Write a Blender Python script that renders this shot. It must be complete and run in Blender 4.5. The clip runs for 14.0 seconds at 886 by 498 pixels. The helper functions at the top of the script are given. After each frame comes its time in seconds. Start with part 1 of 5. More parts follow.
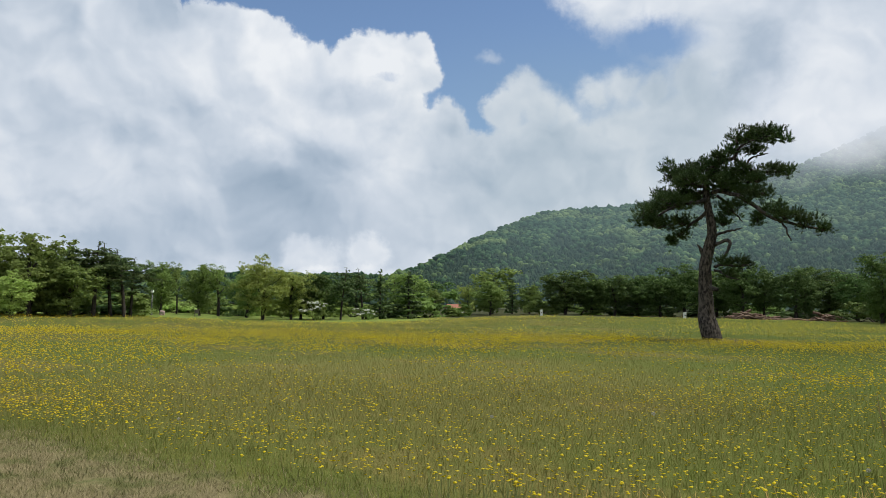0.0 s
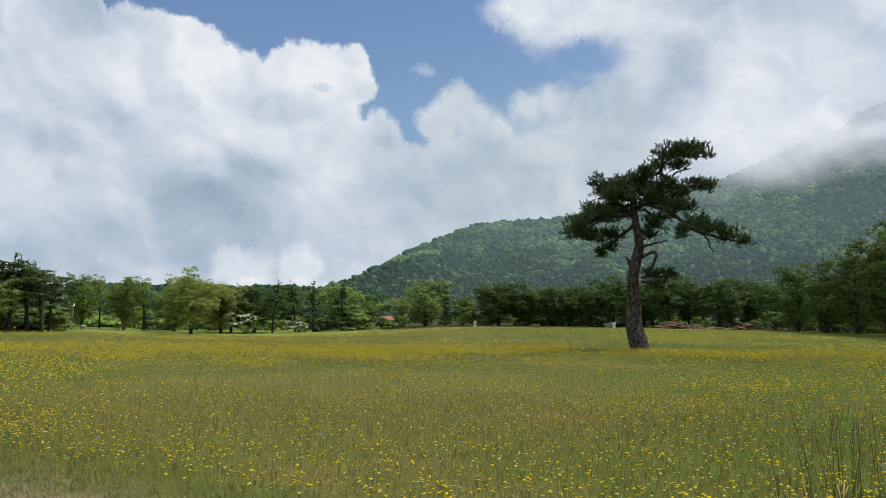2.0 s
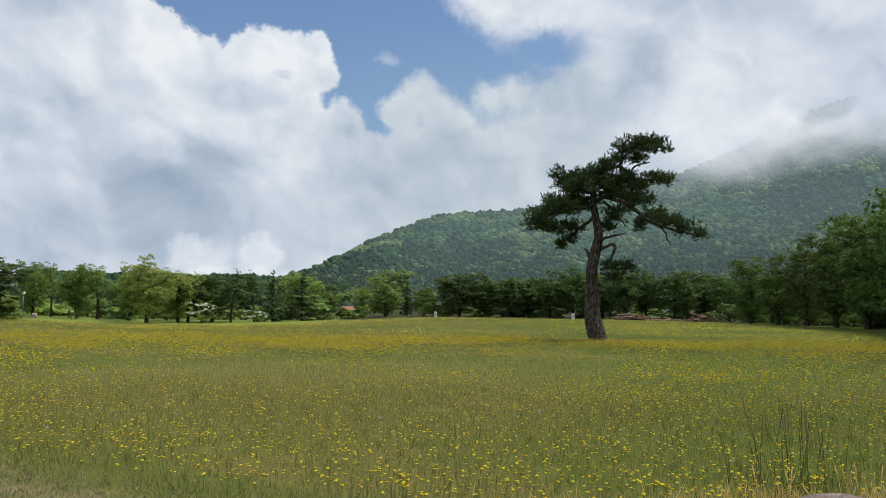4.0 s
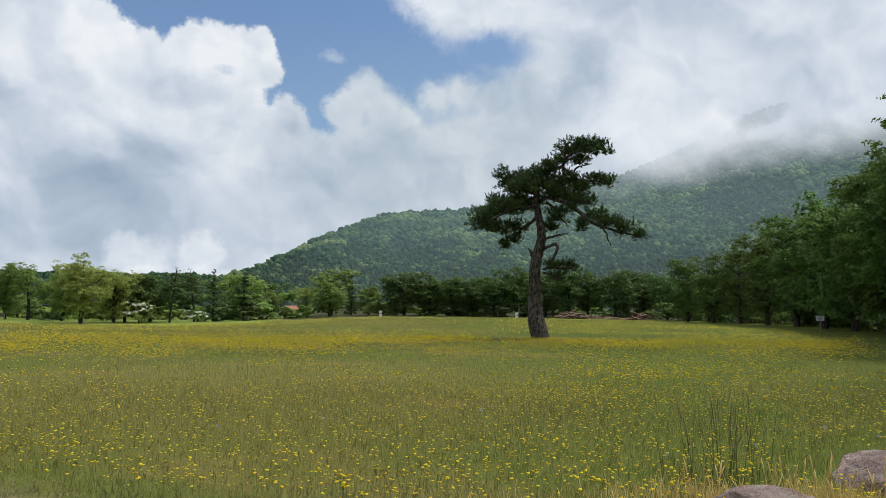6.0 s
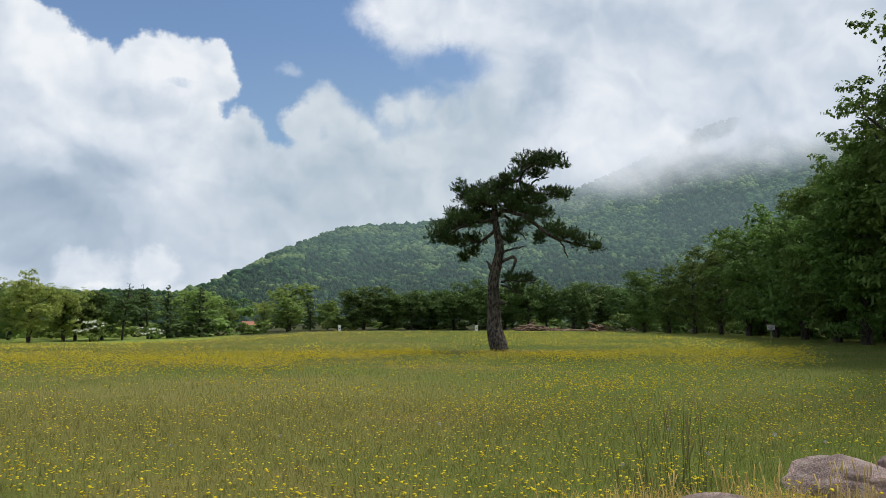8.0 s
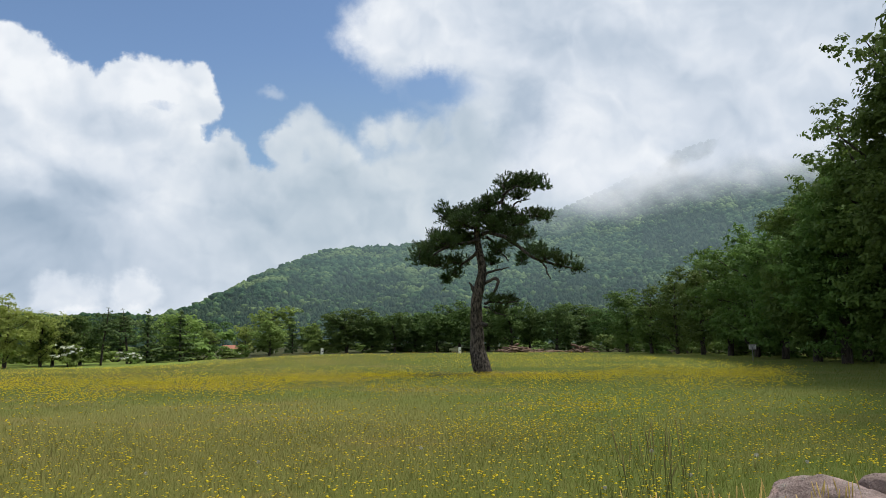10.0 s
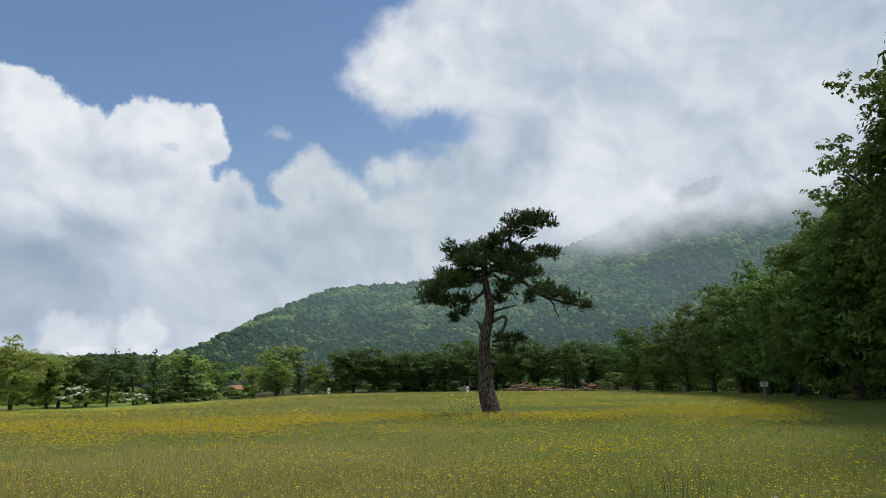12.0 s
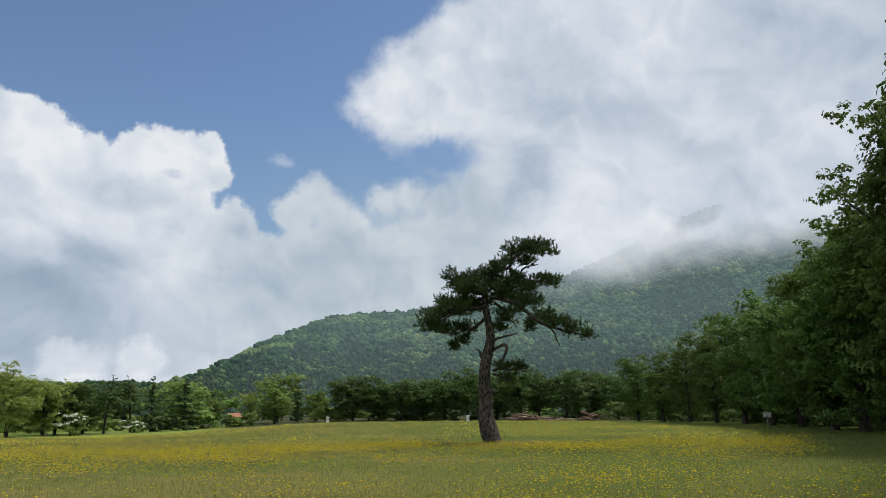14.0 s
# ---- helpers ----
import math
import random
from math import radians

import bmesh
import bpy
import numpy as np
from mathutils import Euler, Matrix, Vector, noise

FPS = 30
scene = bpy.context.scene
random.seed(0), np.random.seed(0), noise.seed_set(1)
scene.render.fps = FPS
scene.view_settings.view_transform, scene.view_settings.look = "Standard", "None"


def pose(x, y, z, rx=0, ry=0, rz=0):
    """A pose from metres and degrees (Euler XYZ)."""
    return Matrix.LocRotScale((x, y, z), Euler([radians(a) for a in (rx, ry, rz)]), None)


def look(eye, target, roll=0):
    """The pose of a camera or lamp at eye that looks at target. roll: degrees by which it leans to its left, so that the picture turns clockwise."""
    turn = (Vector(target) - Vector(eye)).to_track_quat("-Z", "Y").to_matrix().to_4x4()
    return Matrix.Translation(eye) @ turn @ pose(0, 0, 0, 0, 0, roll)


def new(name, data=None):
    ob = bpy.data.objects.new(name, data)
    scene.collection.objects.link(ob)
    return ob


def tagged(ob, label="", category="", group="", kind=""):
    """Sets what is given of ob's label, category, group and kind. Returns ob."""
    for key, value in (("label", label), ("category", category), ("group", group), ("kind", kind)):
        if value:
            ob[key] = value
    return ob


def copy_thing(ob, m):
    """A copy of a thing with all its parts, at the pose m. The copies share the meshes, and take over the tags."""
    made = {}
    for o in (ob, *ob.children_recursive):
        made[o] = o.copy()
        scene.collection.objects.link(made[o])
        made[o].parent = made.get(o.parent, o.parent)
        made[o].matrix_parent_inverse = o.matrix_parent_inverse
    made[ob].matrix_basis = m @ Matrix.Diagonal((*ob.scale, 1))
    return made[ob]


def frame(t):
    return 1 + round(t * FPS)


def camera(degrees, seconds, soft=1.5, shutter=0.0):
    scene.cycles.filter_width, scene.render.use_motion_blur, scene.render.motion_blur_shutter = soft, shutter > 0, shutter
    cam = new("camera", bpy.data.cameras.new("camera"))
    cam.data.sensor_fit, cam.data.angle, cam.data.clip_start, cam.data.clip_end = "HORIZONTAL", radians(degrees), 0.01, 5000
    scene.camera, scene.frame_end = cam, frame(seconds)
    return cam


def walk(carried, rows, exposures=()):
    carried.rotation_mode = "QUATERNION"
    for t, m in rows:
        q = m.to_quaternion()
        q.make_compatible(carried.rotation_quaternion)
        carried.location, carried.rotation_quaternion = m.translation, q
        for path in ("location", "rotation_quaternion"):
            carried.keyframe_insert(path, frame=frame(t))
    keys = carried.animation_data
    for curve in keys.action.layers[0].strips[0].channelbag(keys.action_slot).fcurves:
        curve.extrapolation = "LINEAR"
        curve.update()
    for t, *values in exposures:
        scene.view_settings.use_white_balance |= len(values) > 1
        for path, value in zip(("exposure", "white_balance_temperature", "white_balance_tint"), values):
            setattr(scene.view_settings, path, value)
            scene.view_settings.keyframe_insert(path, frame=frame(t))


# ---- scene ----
cam = camera(61.9, 14.0, soft=0.85)

PATH = [
    (0, (0.388, 0.04, 1.424), (0.211, 2.027, 1.568), 1.0),
    (0.5, (0.391, 0.049, 1.422), (0.26, 2.04, 1.565), 0.9),
    (1, (0.406, 0.016, 1.432), (0.323, 2.008, 1.584), 1.0),
    (1.5, (0.408, 0.028, 1.423), (0.376, 2.021, 1.587), 0.9),
    (2, (0.414, 0.024, 1.428), (0.414, 2.016, 1.606), 0.6),
    (2.5, (0.414, 0.039, 1.419), (0.428, 2.032, 1.586), 0.7),
    (3, (0.416, 0.055, 1.415), (0.452, 2.048, 1.576), 0.8),
    (5.5, (0.447, 0.024, 1.421), (0.668, 2.006, 1.569), 0.9),
    (6, (0.451, 0.019, 1.422), (0.703, 1.997, 1.576), 0.8),
    (6.5, (0.454, 0.016, 1.421), (0.729, 1.989, 1.59), 0.7),
    (7, (0.457, 0.01, 1.425), (0.755, 1.98, 1.597), 0.4),
    (7.5, (0.464, 0.002, 1.428), (0.794, 1.966, 1.607), 0.4),
    (8, (0.473, -0.004, 1.427), (0.833, 1.954, 1.618), 0.1),
    (10.5, (0.515, 0.045, 1.429), (0.919, 1.984, 1.701), -0.4),
    (11, (0.517, 0.061, 1.428), (0.909, 1.999, 1.726), -0.7),
    (11.5, (0.489, 0.027, 1.443), (0.877, 1.962, 1.769), -0.6),
    (12, (0.485, 0.065, 1.454), (0.869, 1.996, 1.805), -0.7),
    (12.5, (0.506, 0.075, 1.454), (0.892, 2.003, 1.819), -0.6),
    (13, (0.492, 0.069, 1.441), (0.878, 1.992, 1.829), -0.6),
    (13.5, (0.487, 0.098, 1.461), (0.871, 2.018, 1.868), -0.4),
    (14, (0.498, 0.118, 1.447), (0.878, 2.035, 1.872), -0.4),
]
walk(cam, [(t, look(eye, target, roll)) for t, eye, target, roll in PATH], [(0, -0.02), (6, 0.0), (8.2, 0.04), (10.5, 0.07), (11.5, -0.03), (12.5, -0.05), (14, -0.07)])


# ---------------------------------------------------------------- small tools
class Nodes:
    """Short-hand for building a node tree."""

    def __init__(self, tree):
        self.tree = tree

    def add(self, kind, inputs=(), **settings):
        node = self.tree.nodes.new(kind)
        for key, value in settings.items():
            setattr(node, key, value)
        for key, value in dict(inputs).items():
            self.put(node.inputs[key], value)
        return node

    def put(self, socket, value):
        if isinstance(value, bpy.types.NodeSocket):
            self.tree.links.new(value, socket)
        else:
            socket.default_value = value

    def math(self, op, a, b=0.0, c=0.0, clamp=False):
        return self.add("ShaderNodeMath", {0: a, 1: b, 2: c}, operation=op, use_clamp=clamp).outputs[0]

    def vec(self, op, a, b=(0, 0, 0)):
        return self.add("ShaderNodeVectorMath", {0: a, 1: b}, operation=op).outputs[0]

    def scaled(self, a, s):
        return self.add("ShaderNodeVectorMath", {0: a, "Scale": s}, operation="SCALE").outputs[0]

    def step(self, x, lo, hi, a=0.0, b=1.0):
        return self.add("ShaderNodeMapRange", {"Value": x, "From Min": lo, "From Max": hi, "To Min": a, "To Max": b},
                        interpolation_type="SMOOTHSTEP").outputs[0]

    def noise(self, vector, scale, detail=4.0, rough=0.55, color=False):
        node = self.add("ShaderNodeTexNoise", {"Vector": vector, "Scale": scale, "Detail": detail, "Roughness": rough})
        return node.outputs["Color" if color else "Fac"]

    def mix(self, f, a, b, blend="MIX"):
        node = self.add("ShaderNodeMix", data_type="RGBA", blend_type=blend)
        self.put(node.inputs[0], f)
        self.put(node.inputs[6], a if isinstance(a, bpy.types.NodeSocket) else (*a, 1))
        self.put(node.inputs[7], b if isinstance(b, bpy.types.NodeSocket) else (*b, 1))
        return node.outputs[2]

    def ramp(self, x, stops, smooth="LINEAR"):
        node = self.add("ShaderNodeValToRGB", {"Fac": x})
        node.color_ramp.interpolation = smooth
        els = node.color_ramp.elements
        while len(els) < len(stops):
            els.new(0.5)
        for el, (p, v) in zip(els, stops):
            el.position = p
            el.color = (v, v, v, 1)
        return node.outputs["Color"]


EYE = (0.45, 0.04, 1.43)


def smooth(a, b, x):
    t = np.clip((x - a) / (b - a), 0, 1)
    return t * t * (3 - 2 * t)


# ---------------------------------------------------------------- sky and light
def cloud_group():
    """Cloud cover and colour of the sky in a given direction from the meadow."""
    g = bpy.data.node_groups.new("cloudy_sky", "ShaderNodeTree")
    g.interface.new_socket("Direction", in_out="INPUT", socket_type="NodeSocketVector")
    g.interface.new_socket("Cloud", in_out="OUTPUT", socket_type="NodeSocketColor")
    g.interface.new_socket("Cover", in_out="OUTPUT", socket_type="NodeSocketFloat")
    n = Nodes(g)
    d = n.add("NodeGroupInput").outputs[0]
    sep = n.add("ShaderNodeSeparateXYZ", {0: d}).outputs
    az0 = n.math("MULTIPLY", n.math("ARCTAN2", sep[0], sep[1]), 57.2958)
    el0 = n.math("MULTIPLY", n.math("ARCSINE", sep[2]), 57.2958)
    # billowed edges: warp the direction at three scales
    w1 = n.add("ShaderNodeSeparateXYZ", {0: n.noise(d, 9.0, 2.0, 0.5, True)}).outputs
    w2 = n.add("ShaderNodeSeparateXYZ", {0: n.noise(d, 30.0, 8.0, 0.62, True)}).outputs

    def bent(v, i, s1, s2):
        return n.math("ADD", n.math("MULTIPLY_ADD", w1[i], s1, v), n.math("MULTIPLY_ADD", w2[i], s2, -(s1 + s2) / 2))

    az, el = bent(az0, 0, 1.4, 2.6), bent(el0, 1, 1.2, 2.5)

    def far_from(a, b, ra, rb):
        x = n.math("MULTIPLY", n.math("SUBTRACT", az, a), 1 / ra)
        y = n.math("MULTIPLY", n.math("SUBTRACT", el, b), 1 / rb)
        return n.math("SQRT", n.math("ADD", n.math("MULTIPLY", x, x), n.math("MULTIPLY", y, y)))

    def puff(a, b, ra, rb, soft=0.5):
        return n.step(far_from(a, b, ra, rb), 1 + soft, 1 - soft)

    # cumulus bank: its body over the azimuth, and the round heads that rise from it
    top = [(-40, 34), (-28, 32), (-25.6, 20.6), (-20, 19.6), (-17, 18.4), (-14, 17.6), (-8, 16.8), (-6.2, 15.0), (-4.4, 13.7), (-2.7, 12.9), (-1.2, 13.6),
           (2, 14.6), (4.6, 14.1), (8, 15.2), (12, 15.9), (15, 16.8), (18, 20), (23, 34), (40, 34)]
    t = n.math("MULTIPLY", n.ramp(n.math("MULTIPLY_ADD", az, 0.01, 0.5), [(0.5 + a / 100, e / 40) for a, e in top]), 40.0)
    depth = n.math("SUBTRACT", t, el)
    for a, b, r in [(-24.0, 19.9, 1.8), (-21.7, 19.6, 2.1), (-19.4, 19.7, 1.9), (-17.5, 18.4, 1.7), (-15.0, 17.6, 1.6), (-12.4, 18.1, 1.9), (-10.5, 18.7, 1.8),
                    (-8.1, 18.5, 2.0), (-7.0, 17.0, 1.5), (-5.2, 14.4, 1.1), (-4.4, 14.0, 1.0), (-0.4, 14.8, 1.9), (1.1, 16.2, 1.7), (2.6, 14.9, 1.7), (4.4, 14.0, 1.6), (6.8, 15.8, 1.5),
                    (8.8, 16.1, 1.7), (11.0, 15.9, 1.7), (13.7, 16.6, 2.2)]:
        depth = n.math("SMOOTH_MAX", depth, n.math("MULTIPLY_ADD", far_from(a, b, 1, 1), -1.0, r), 0.8)
    rim = n.math("MULTIPLY", n.step(az0, -5.0, 6.0, 1.0, 3.0), 0.32)
    bank = n.step(n.math("DIVIDE", depth, rim), -0.6, 1.1)
    # the mass of cloud that hangs over the mountain: its left edge over the elevation
    edge = [(0, 40), (16.5, 14.5), (18.3, 9.4), (19.6, 7.4), (21.2, 5.0), (23.0, 3.2), (25.2, 4.2), (27.3, 6.0), (29.4, 9.4), (31, 12), (40, 18), (60, 30)]
    e = n.math("MULTIPLY", n.ramp(n.math("MULTIPLY", el, 1 / 60), [(a / 60, v / 40) for a, v in edge]), 40.0)
    over = n.math("ADD", n.math("SUBTRACT", az, e), n.math("MULTIPLY_ADD", n.noise(d, 13.0, 6.0, 0.6), 4.4, -2.2))
    mass = n.step(over, -1.5, 2.2)
    hole = n.math("MAXIMUM", puff(10.6, 19.3, 3.4, 1.5, 0.55), puff(7.0, 18.2, 2.2, 1.3, 0.6))
    mass = n.math("MULTIPLY", mass, n.math("MULTIPLY_ADD", hole, -0.97, 1.0))
    wisp = n.math("MULTIPLY", puff(-1.6, 18.7, 0.8, 0.4, 0.8), 0.42)
    cover = n.math("MAXIMUM", n.math("MAXIMUM", bank, mass), wisp)
    rear = n.math("MAXIMUM", n.step(n.math("ABSOLUTE", az0), 46.0, 70.0), n.step(el0, 48.0, 75.0))
    cover = n.math("MAXIMUM", cover, n.math("MULTIPLY", rear, n.step(n.noise(d, 3.0, 4.0), 0.3, 0.5, 0.35, 1.0)))
    # light and grey parts of the cloud
    curl = n.vec("ADD", d, n.scaled(n.noise(d, 8.0, 4.0, 0.5, True), 0.12))

    def relief_of(field, shift):
        """What faces the light from above and from the side, of a soft field."""
        return n.math("SUBTRACT", field(n.vec("ADD", curl, (shift * 0.6, 0.0, shift))), field(curl))

    def heap(scale):
        return lambda v: n.add("ShaderNodeTexVoronoi", {"Vector": v, "Scale": scale, "Smoothness": 1.0}, feature="SMOOTH_F1").outputs["Distance"]

    def fume(scale):
        return lambda v: n.math("MULTIPLY", n.noise(v, scale, 3.0, 0.45), -1.0)

    calm = n.math("MULTIPLY", n.step(el0, 4.0, 13.0, 0.3, 1.0), n.step(az0, 20.0, 6.0, 0.5, 1.0))
    relief = n.math("ADD", n.math("MULTIPLY", relief_of(heap(6.0), 0.04), 0.40), n.math("MULTIPLY", relief_of(heap(15.0), 0.016), 0.5))
    relief = n.math("MULTIPLY", calm, relief)
    relief = n.math("MULTIPLY_ADD", relief_of(fume(5.0), 0.03), 0.85, relief)
    relief = n.math("MULTIPLY_ADD", relief_of(fume(16.0), 0.012), 0.45, relief)
    wide = n.step(n.noise(d, 4.2, 3.0, 0.5), 0.3, 0.7, -0.07, 0.08)
    tops = n.math("MULTIPLY", n.step(depth, 3.0, 0.2, 0.0, 0.19), n.step(az0, 5.0, -2.0, 0.35, 1.0))
    tops = n.math("MULTIPLY", tops, n.step(n.noise(d, 10.0, 3.0), 0.36, 0.6, 0.35, 1.0))
    light = n.math("ADD", n.math("ADD", relief, wide), n.math("ADD", tops, 0.735))
    for a, b, ra, rb, amp in [(-9.5, 18.6, 3.4, 1.5, 0.06), (-17.7, 13.4, 2.0, 1.7, 0.15), (-25.2, 17.0, 3.4, 2.4, 0.10), (-29.4, 8.6, 6.0, 2.6, 0.07), (-34, 15, 7, 6, 0.05),
                              (-7.2, 11.5, 3.0, 1.6, 0.14), (8.5, 16.0, 3.6, 1.3, 0.10), (-19.9, 15.6, 2.0, 2.6, 0.10), (22.5, 17.4, 3.2, 1.6, 0.09), (30.4, 12.4, 4.5, 1.4, 0.09),
                              (-0.6, 14.6, 2.4, 2.4, 0.06), (13, 11, 8, 3, 0.05), (33, 24, 9, 5, 0.05), (11, 24, 5, 3, 0.06)]:
        light = n.math("MULTIPLY_ADD", puff(a, b, ra, rb, 0.85), amp, light)
    for a, b, ra, rb, amp in [(-10.2, 15.4, 4.2, 1.5, -0.10), (-13.4, 13.0, 3.4, 2.6, -0.11), (-27.8, 13.1, 4.4, 1.9, -0.08), (-21.7, 8.4, 7.0, 2.1, -0.14), (-25, 4.4, 12, 2.2, -0.20),
                              (18.0, 17.0, 1.9, 2.4, -0.26), (-15.5, 9.3, 5.0, 1.8, -0.09), (25.5, 21.6, 6.5, 1.5, -0.10), (-20.8, 12.0, 2.6, 1.8, -0.07), (-8.5, 6.6, 6.0, 1.6, -0.08),
                              (40, 19, 8, 7, -0.07), (-4.6, 13.6, 1.6, 1.2, -0.10), (21, 26, 4, 2, -0.07)]:
        light = n.math("MULTIPLY_ADD", puff(a, b, ra, rb, 0.85), amp, light)
    for a, b, ra, rb, amp in [(-15.4, 3.4, 2.1, 1.4, 0.25), (-11.0, 3.6, 1.6, 1.4, 0.24), (-12.6, 1.8, 5.0, 0.9, 0.14), (-33.0, 5.4, 3.2, 1.0, 0.10)]:
        light = n.math("MULTIPLY_ADD", puff(a, b, ra, rb, 0.35), amp, light)
    ramp = n.add("ShaderNodeValToRGB", {"Fac": light})
    for i, (p, c) in enumerate([(0.2, (0.25, 0.345, 0.460)), (0.55, (0.445, 0.530, 0.640)), (0.78, (0.640, 0.703, 0.790)), (1.0, (0.855, 0.885, 0.925))]):
        if i > 1:
            ramp.color_ramp.elements.new(p)
        ramp.color_ramp.elements[i].position = p
        ramp.color_ramp.elements[i].color = (*c, 1)
    out = n.add("NodeGroupOutput")
    n.put(out.inputs[0], ramp.outputs[0])
    n.put(out.inputs[1], cover)
    return g


SUN_EL, SUN_AZ = 62.0, 80.0
CLOUDS = cloud_group()


def sky():
    world = bpy.data.worlds.new("sky")
    scene.world = world
    world.use_nodes = True
    world.node_tree.nodes.clear()
    n = Nodes(world.node_tree)
    blue = n.add("ShaderNodeTexSky", sky_type="NISHITA", sun_disc=False, sun_elevation=radians(SUN_EL), sun_rotation=radians(SUN_AZ))
    blue.dust_density, blue.ozone_density, blue.altitude = 0.35, 3.0, 400
    d = n.add("ShaderNodeTexCoord").outputs["Generated"]
    group = n.add("ShaderNodeGroup", {0: d}, node_tree=CLOUDS)
    clear = n.add("ShaderNodeBackground", {"Color": blue.outputs[0], "Strength": SKY})
    cloud = n.add("ShaderNodeBackground", {"Color": group.outputs[0], "Strength": 1.0})
    both = n.add("ShaderNodeMixShader", {0: group.outputs[1], 1: clear.outputs[0], 2: cloud.outputs[0]})
    n.put(n.add("ShaderNodeOutputWorld").inputs[0], both.outputs[0])


SKY = 0.122
sky()
sun = new("sun", bpy.data.lights.new("sun", "SUN"))
sun.data.energy, sun.data.angle, sun.data.color = 3.75, radians(11), (1.0, 0.95, 0.87)
a, e = radians(SUN_AZ), radians(SUN_EL)
sun.matrix_world = look((0, 0, 0), (-math.sin(a) * math.cos(e), -math.cos(a) * math.cos(e), -math.sin(e)))


# ---------------------------------------------------------------- materials
def material(name):
    m = bpy.data.materials.new(name)
    m.use_nodes = True
    m.node_tree.nodes.clear()
    n = Nodes(m.node_tree)
    out = n.add("ShaderNodeOutputMaterial")
    return m, n, out


def surface(name, build, rough=0.7, bump=None, thin=0.0, spec=0.3, upright=0.0):
    """A principled surface; build(n) gives the colour, bump(n) a height and its strength and distance; thin lets light through."""
    m, n, out = material(name)
    color = build(n)
    p = n.add("ShaderNodeBsdfPrincipled", {"Base Color": color, "Roughness": rough, "Specular IOR Level": spec})
    if bump:
        h, strength, dist = bump(n)
        n.put(p.inputs["Normal"], n.add("ShaderNodeBump", {"Height": h, "Strength": strength, "Distance": dist}).outputs[0])
    if upright:
        nor = n.vec("ADD", n.add("ShaderNodeNewGeometry").outputs["Normal"], (0, 0, upright))
        nor = n.vec("NORMALIZE", nor)
        n.put(p.inputs["Normal"], nor)
    last = p.outputs[0]
    if thin:
        tr = n.add("ShaderNodeBsdfTranslucent", {"Color": color})
        last = n.add("ShaderNodeMixShader", {0: thin, 1: last, 2: tr.outputs[0]}).outputs[0]
    n.put(out.inputs[0], last)
    return m


def place(n):
    return n.add("ShaderNodeNewGeometry").outputs["Position"]


def island(n):
    return n.add("ShaderNodeNewGeometry").outputs["Random Per Island"]


def per_object(n):
    return n.add("ShaderNodeObjectInfo").outputs["Random"]


def object_space(n):
    return n.add("ShaderNodeTexCoord").outputs["Object"]


def leafy(name, dark, light, thin=0.35, hue=0.5, rough=0.6):
    def build(n):
        c = n.mix(n.math("MULTIPLY_ADD", island(n), 0.55, 0.1), dark, light)
        c = n.mix(n.step(n.noise(place(n), 0.55, 3.0), 0.38, 0.64, 0.0, 0.6), c, light)
        hsv = n.add("ShaderNodeHueSaturation", {"Color": c, "Hue": n.math("MULTIPLY_ADD", per_object(n), 0.03, hue - 0.015),
                                                "Value": n.math("MULTIPLY_ADD", per_object(n), 0.4, 0.85)})
        return hsv.outputs[0]
    return surface(name, build, rough, thin=thin, spec=0.12)


def barky(name, dark, light, scale=6.0):
    def coords(n):
        return n.vec("MULTIPLY", object_space(n), (1.0, 1.0, 0.38))
    def build(n):
        f = n.step(n.noise(coords(n), scale, 6.0, 0.7), 0.40, 0.62)
        c = n.mix(f, dark, light)
        return n.mix(n.step(n.noise(object_space(n), 1.3, 3.0), 0.5, 0.75, 0.0, 0.3), c, (0.13, 0.12, 0.10))
    return surface(name, build, 0.9, lambda n: (n.noise(coords(n), scale * 1.3, 5.0, 0.7), 1.0, 0.05))


def meadow_tint(n, green, tan, p):
    """Green and dry patches of the meadow, the same for the soil and for the blades on it."""
    big = n.step(n.noise(n.vec("MULTIPLY", p, (0.6, 1, 0)), 0.26, 4.0, 0.6), 0.44, 0.62)
    small = n.step(n.noise(n.vec("MULTIPLY", p, (1, 1, 0)), 1.1, 4.0, 0.65), 0.40, 0.66, 0.0, 0.7)
    dry = n.add("ShaderNodeVectorMath", {0: n.vec("MULTIPLY", p, (1, 1, 0)), 1: (-1.0, 13.0, 0)}, operation="DISTANCE").outputs["Value"]
    big = n.math("MAXIMUM", big, n.step(n.math("MULTIPLY_ADD", small, 3.0, dry), 10.0, 4.0, 0.0, 0.7))
    f = n.math("MAXIMUM", big, n.math("MULTIPLY_ADD", small, n.math("ADD", big, 0.45), 0.15), clamp=True)
    side = n.add("ShaderNodeSeparateXYZ", {0: p}).outputs
    f = n.math("MULTIPLY", f, n.step(n.math("MULTIPLY_ADD", side[1], -0.12, side[0]), 0.0, 7.0, 1.0, 0.45))
    return n.mix(f, green, tan)


def mown_mask(n, p):
    """1 on the short dry grass beside the footpath."""
    s = n.add("ShaderNodeSeparateXYZ", {0: p}).outputs
    line = n.math("ADD", n.math("MULTIPLY_ADD", s[0], 0.48, s[1]), -4.9)
    return n.step(n.math("ADD", line, n.math("MULTIPLY_ADD", n.noise(p, 2.4, 4.0), 1.4, -0.7)), 0.35, -0.35)


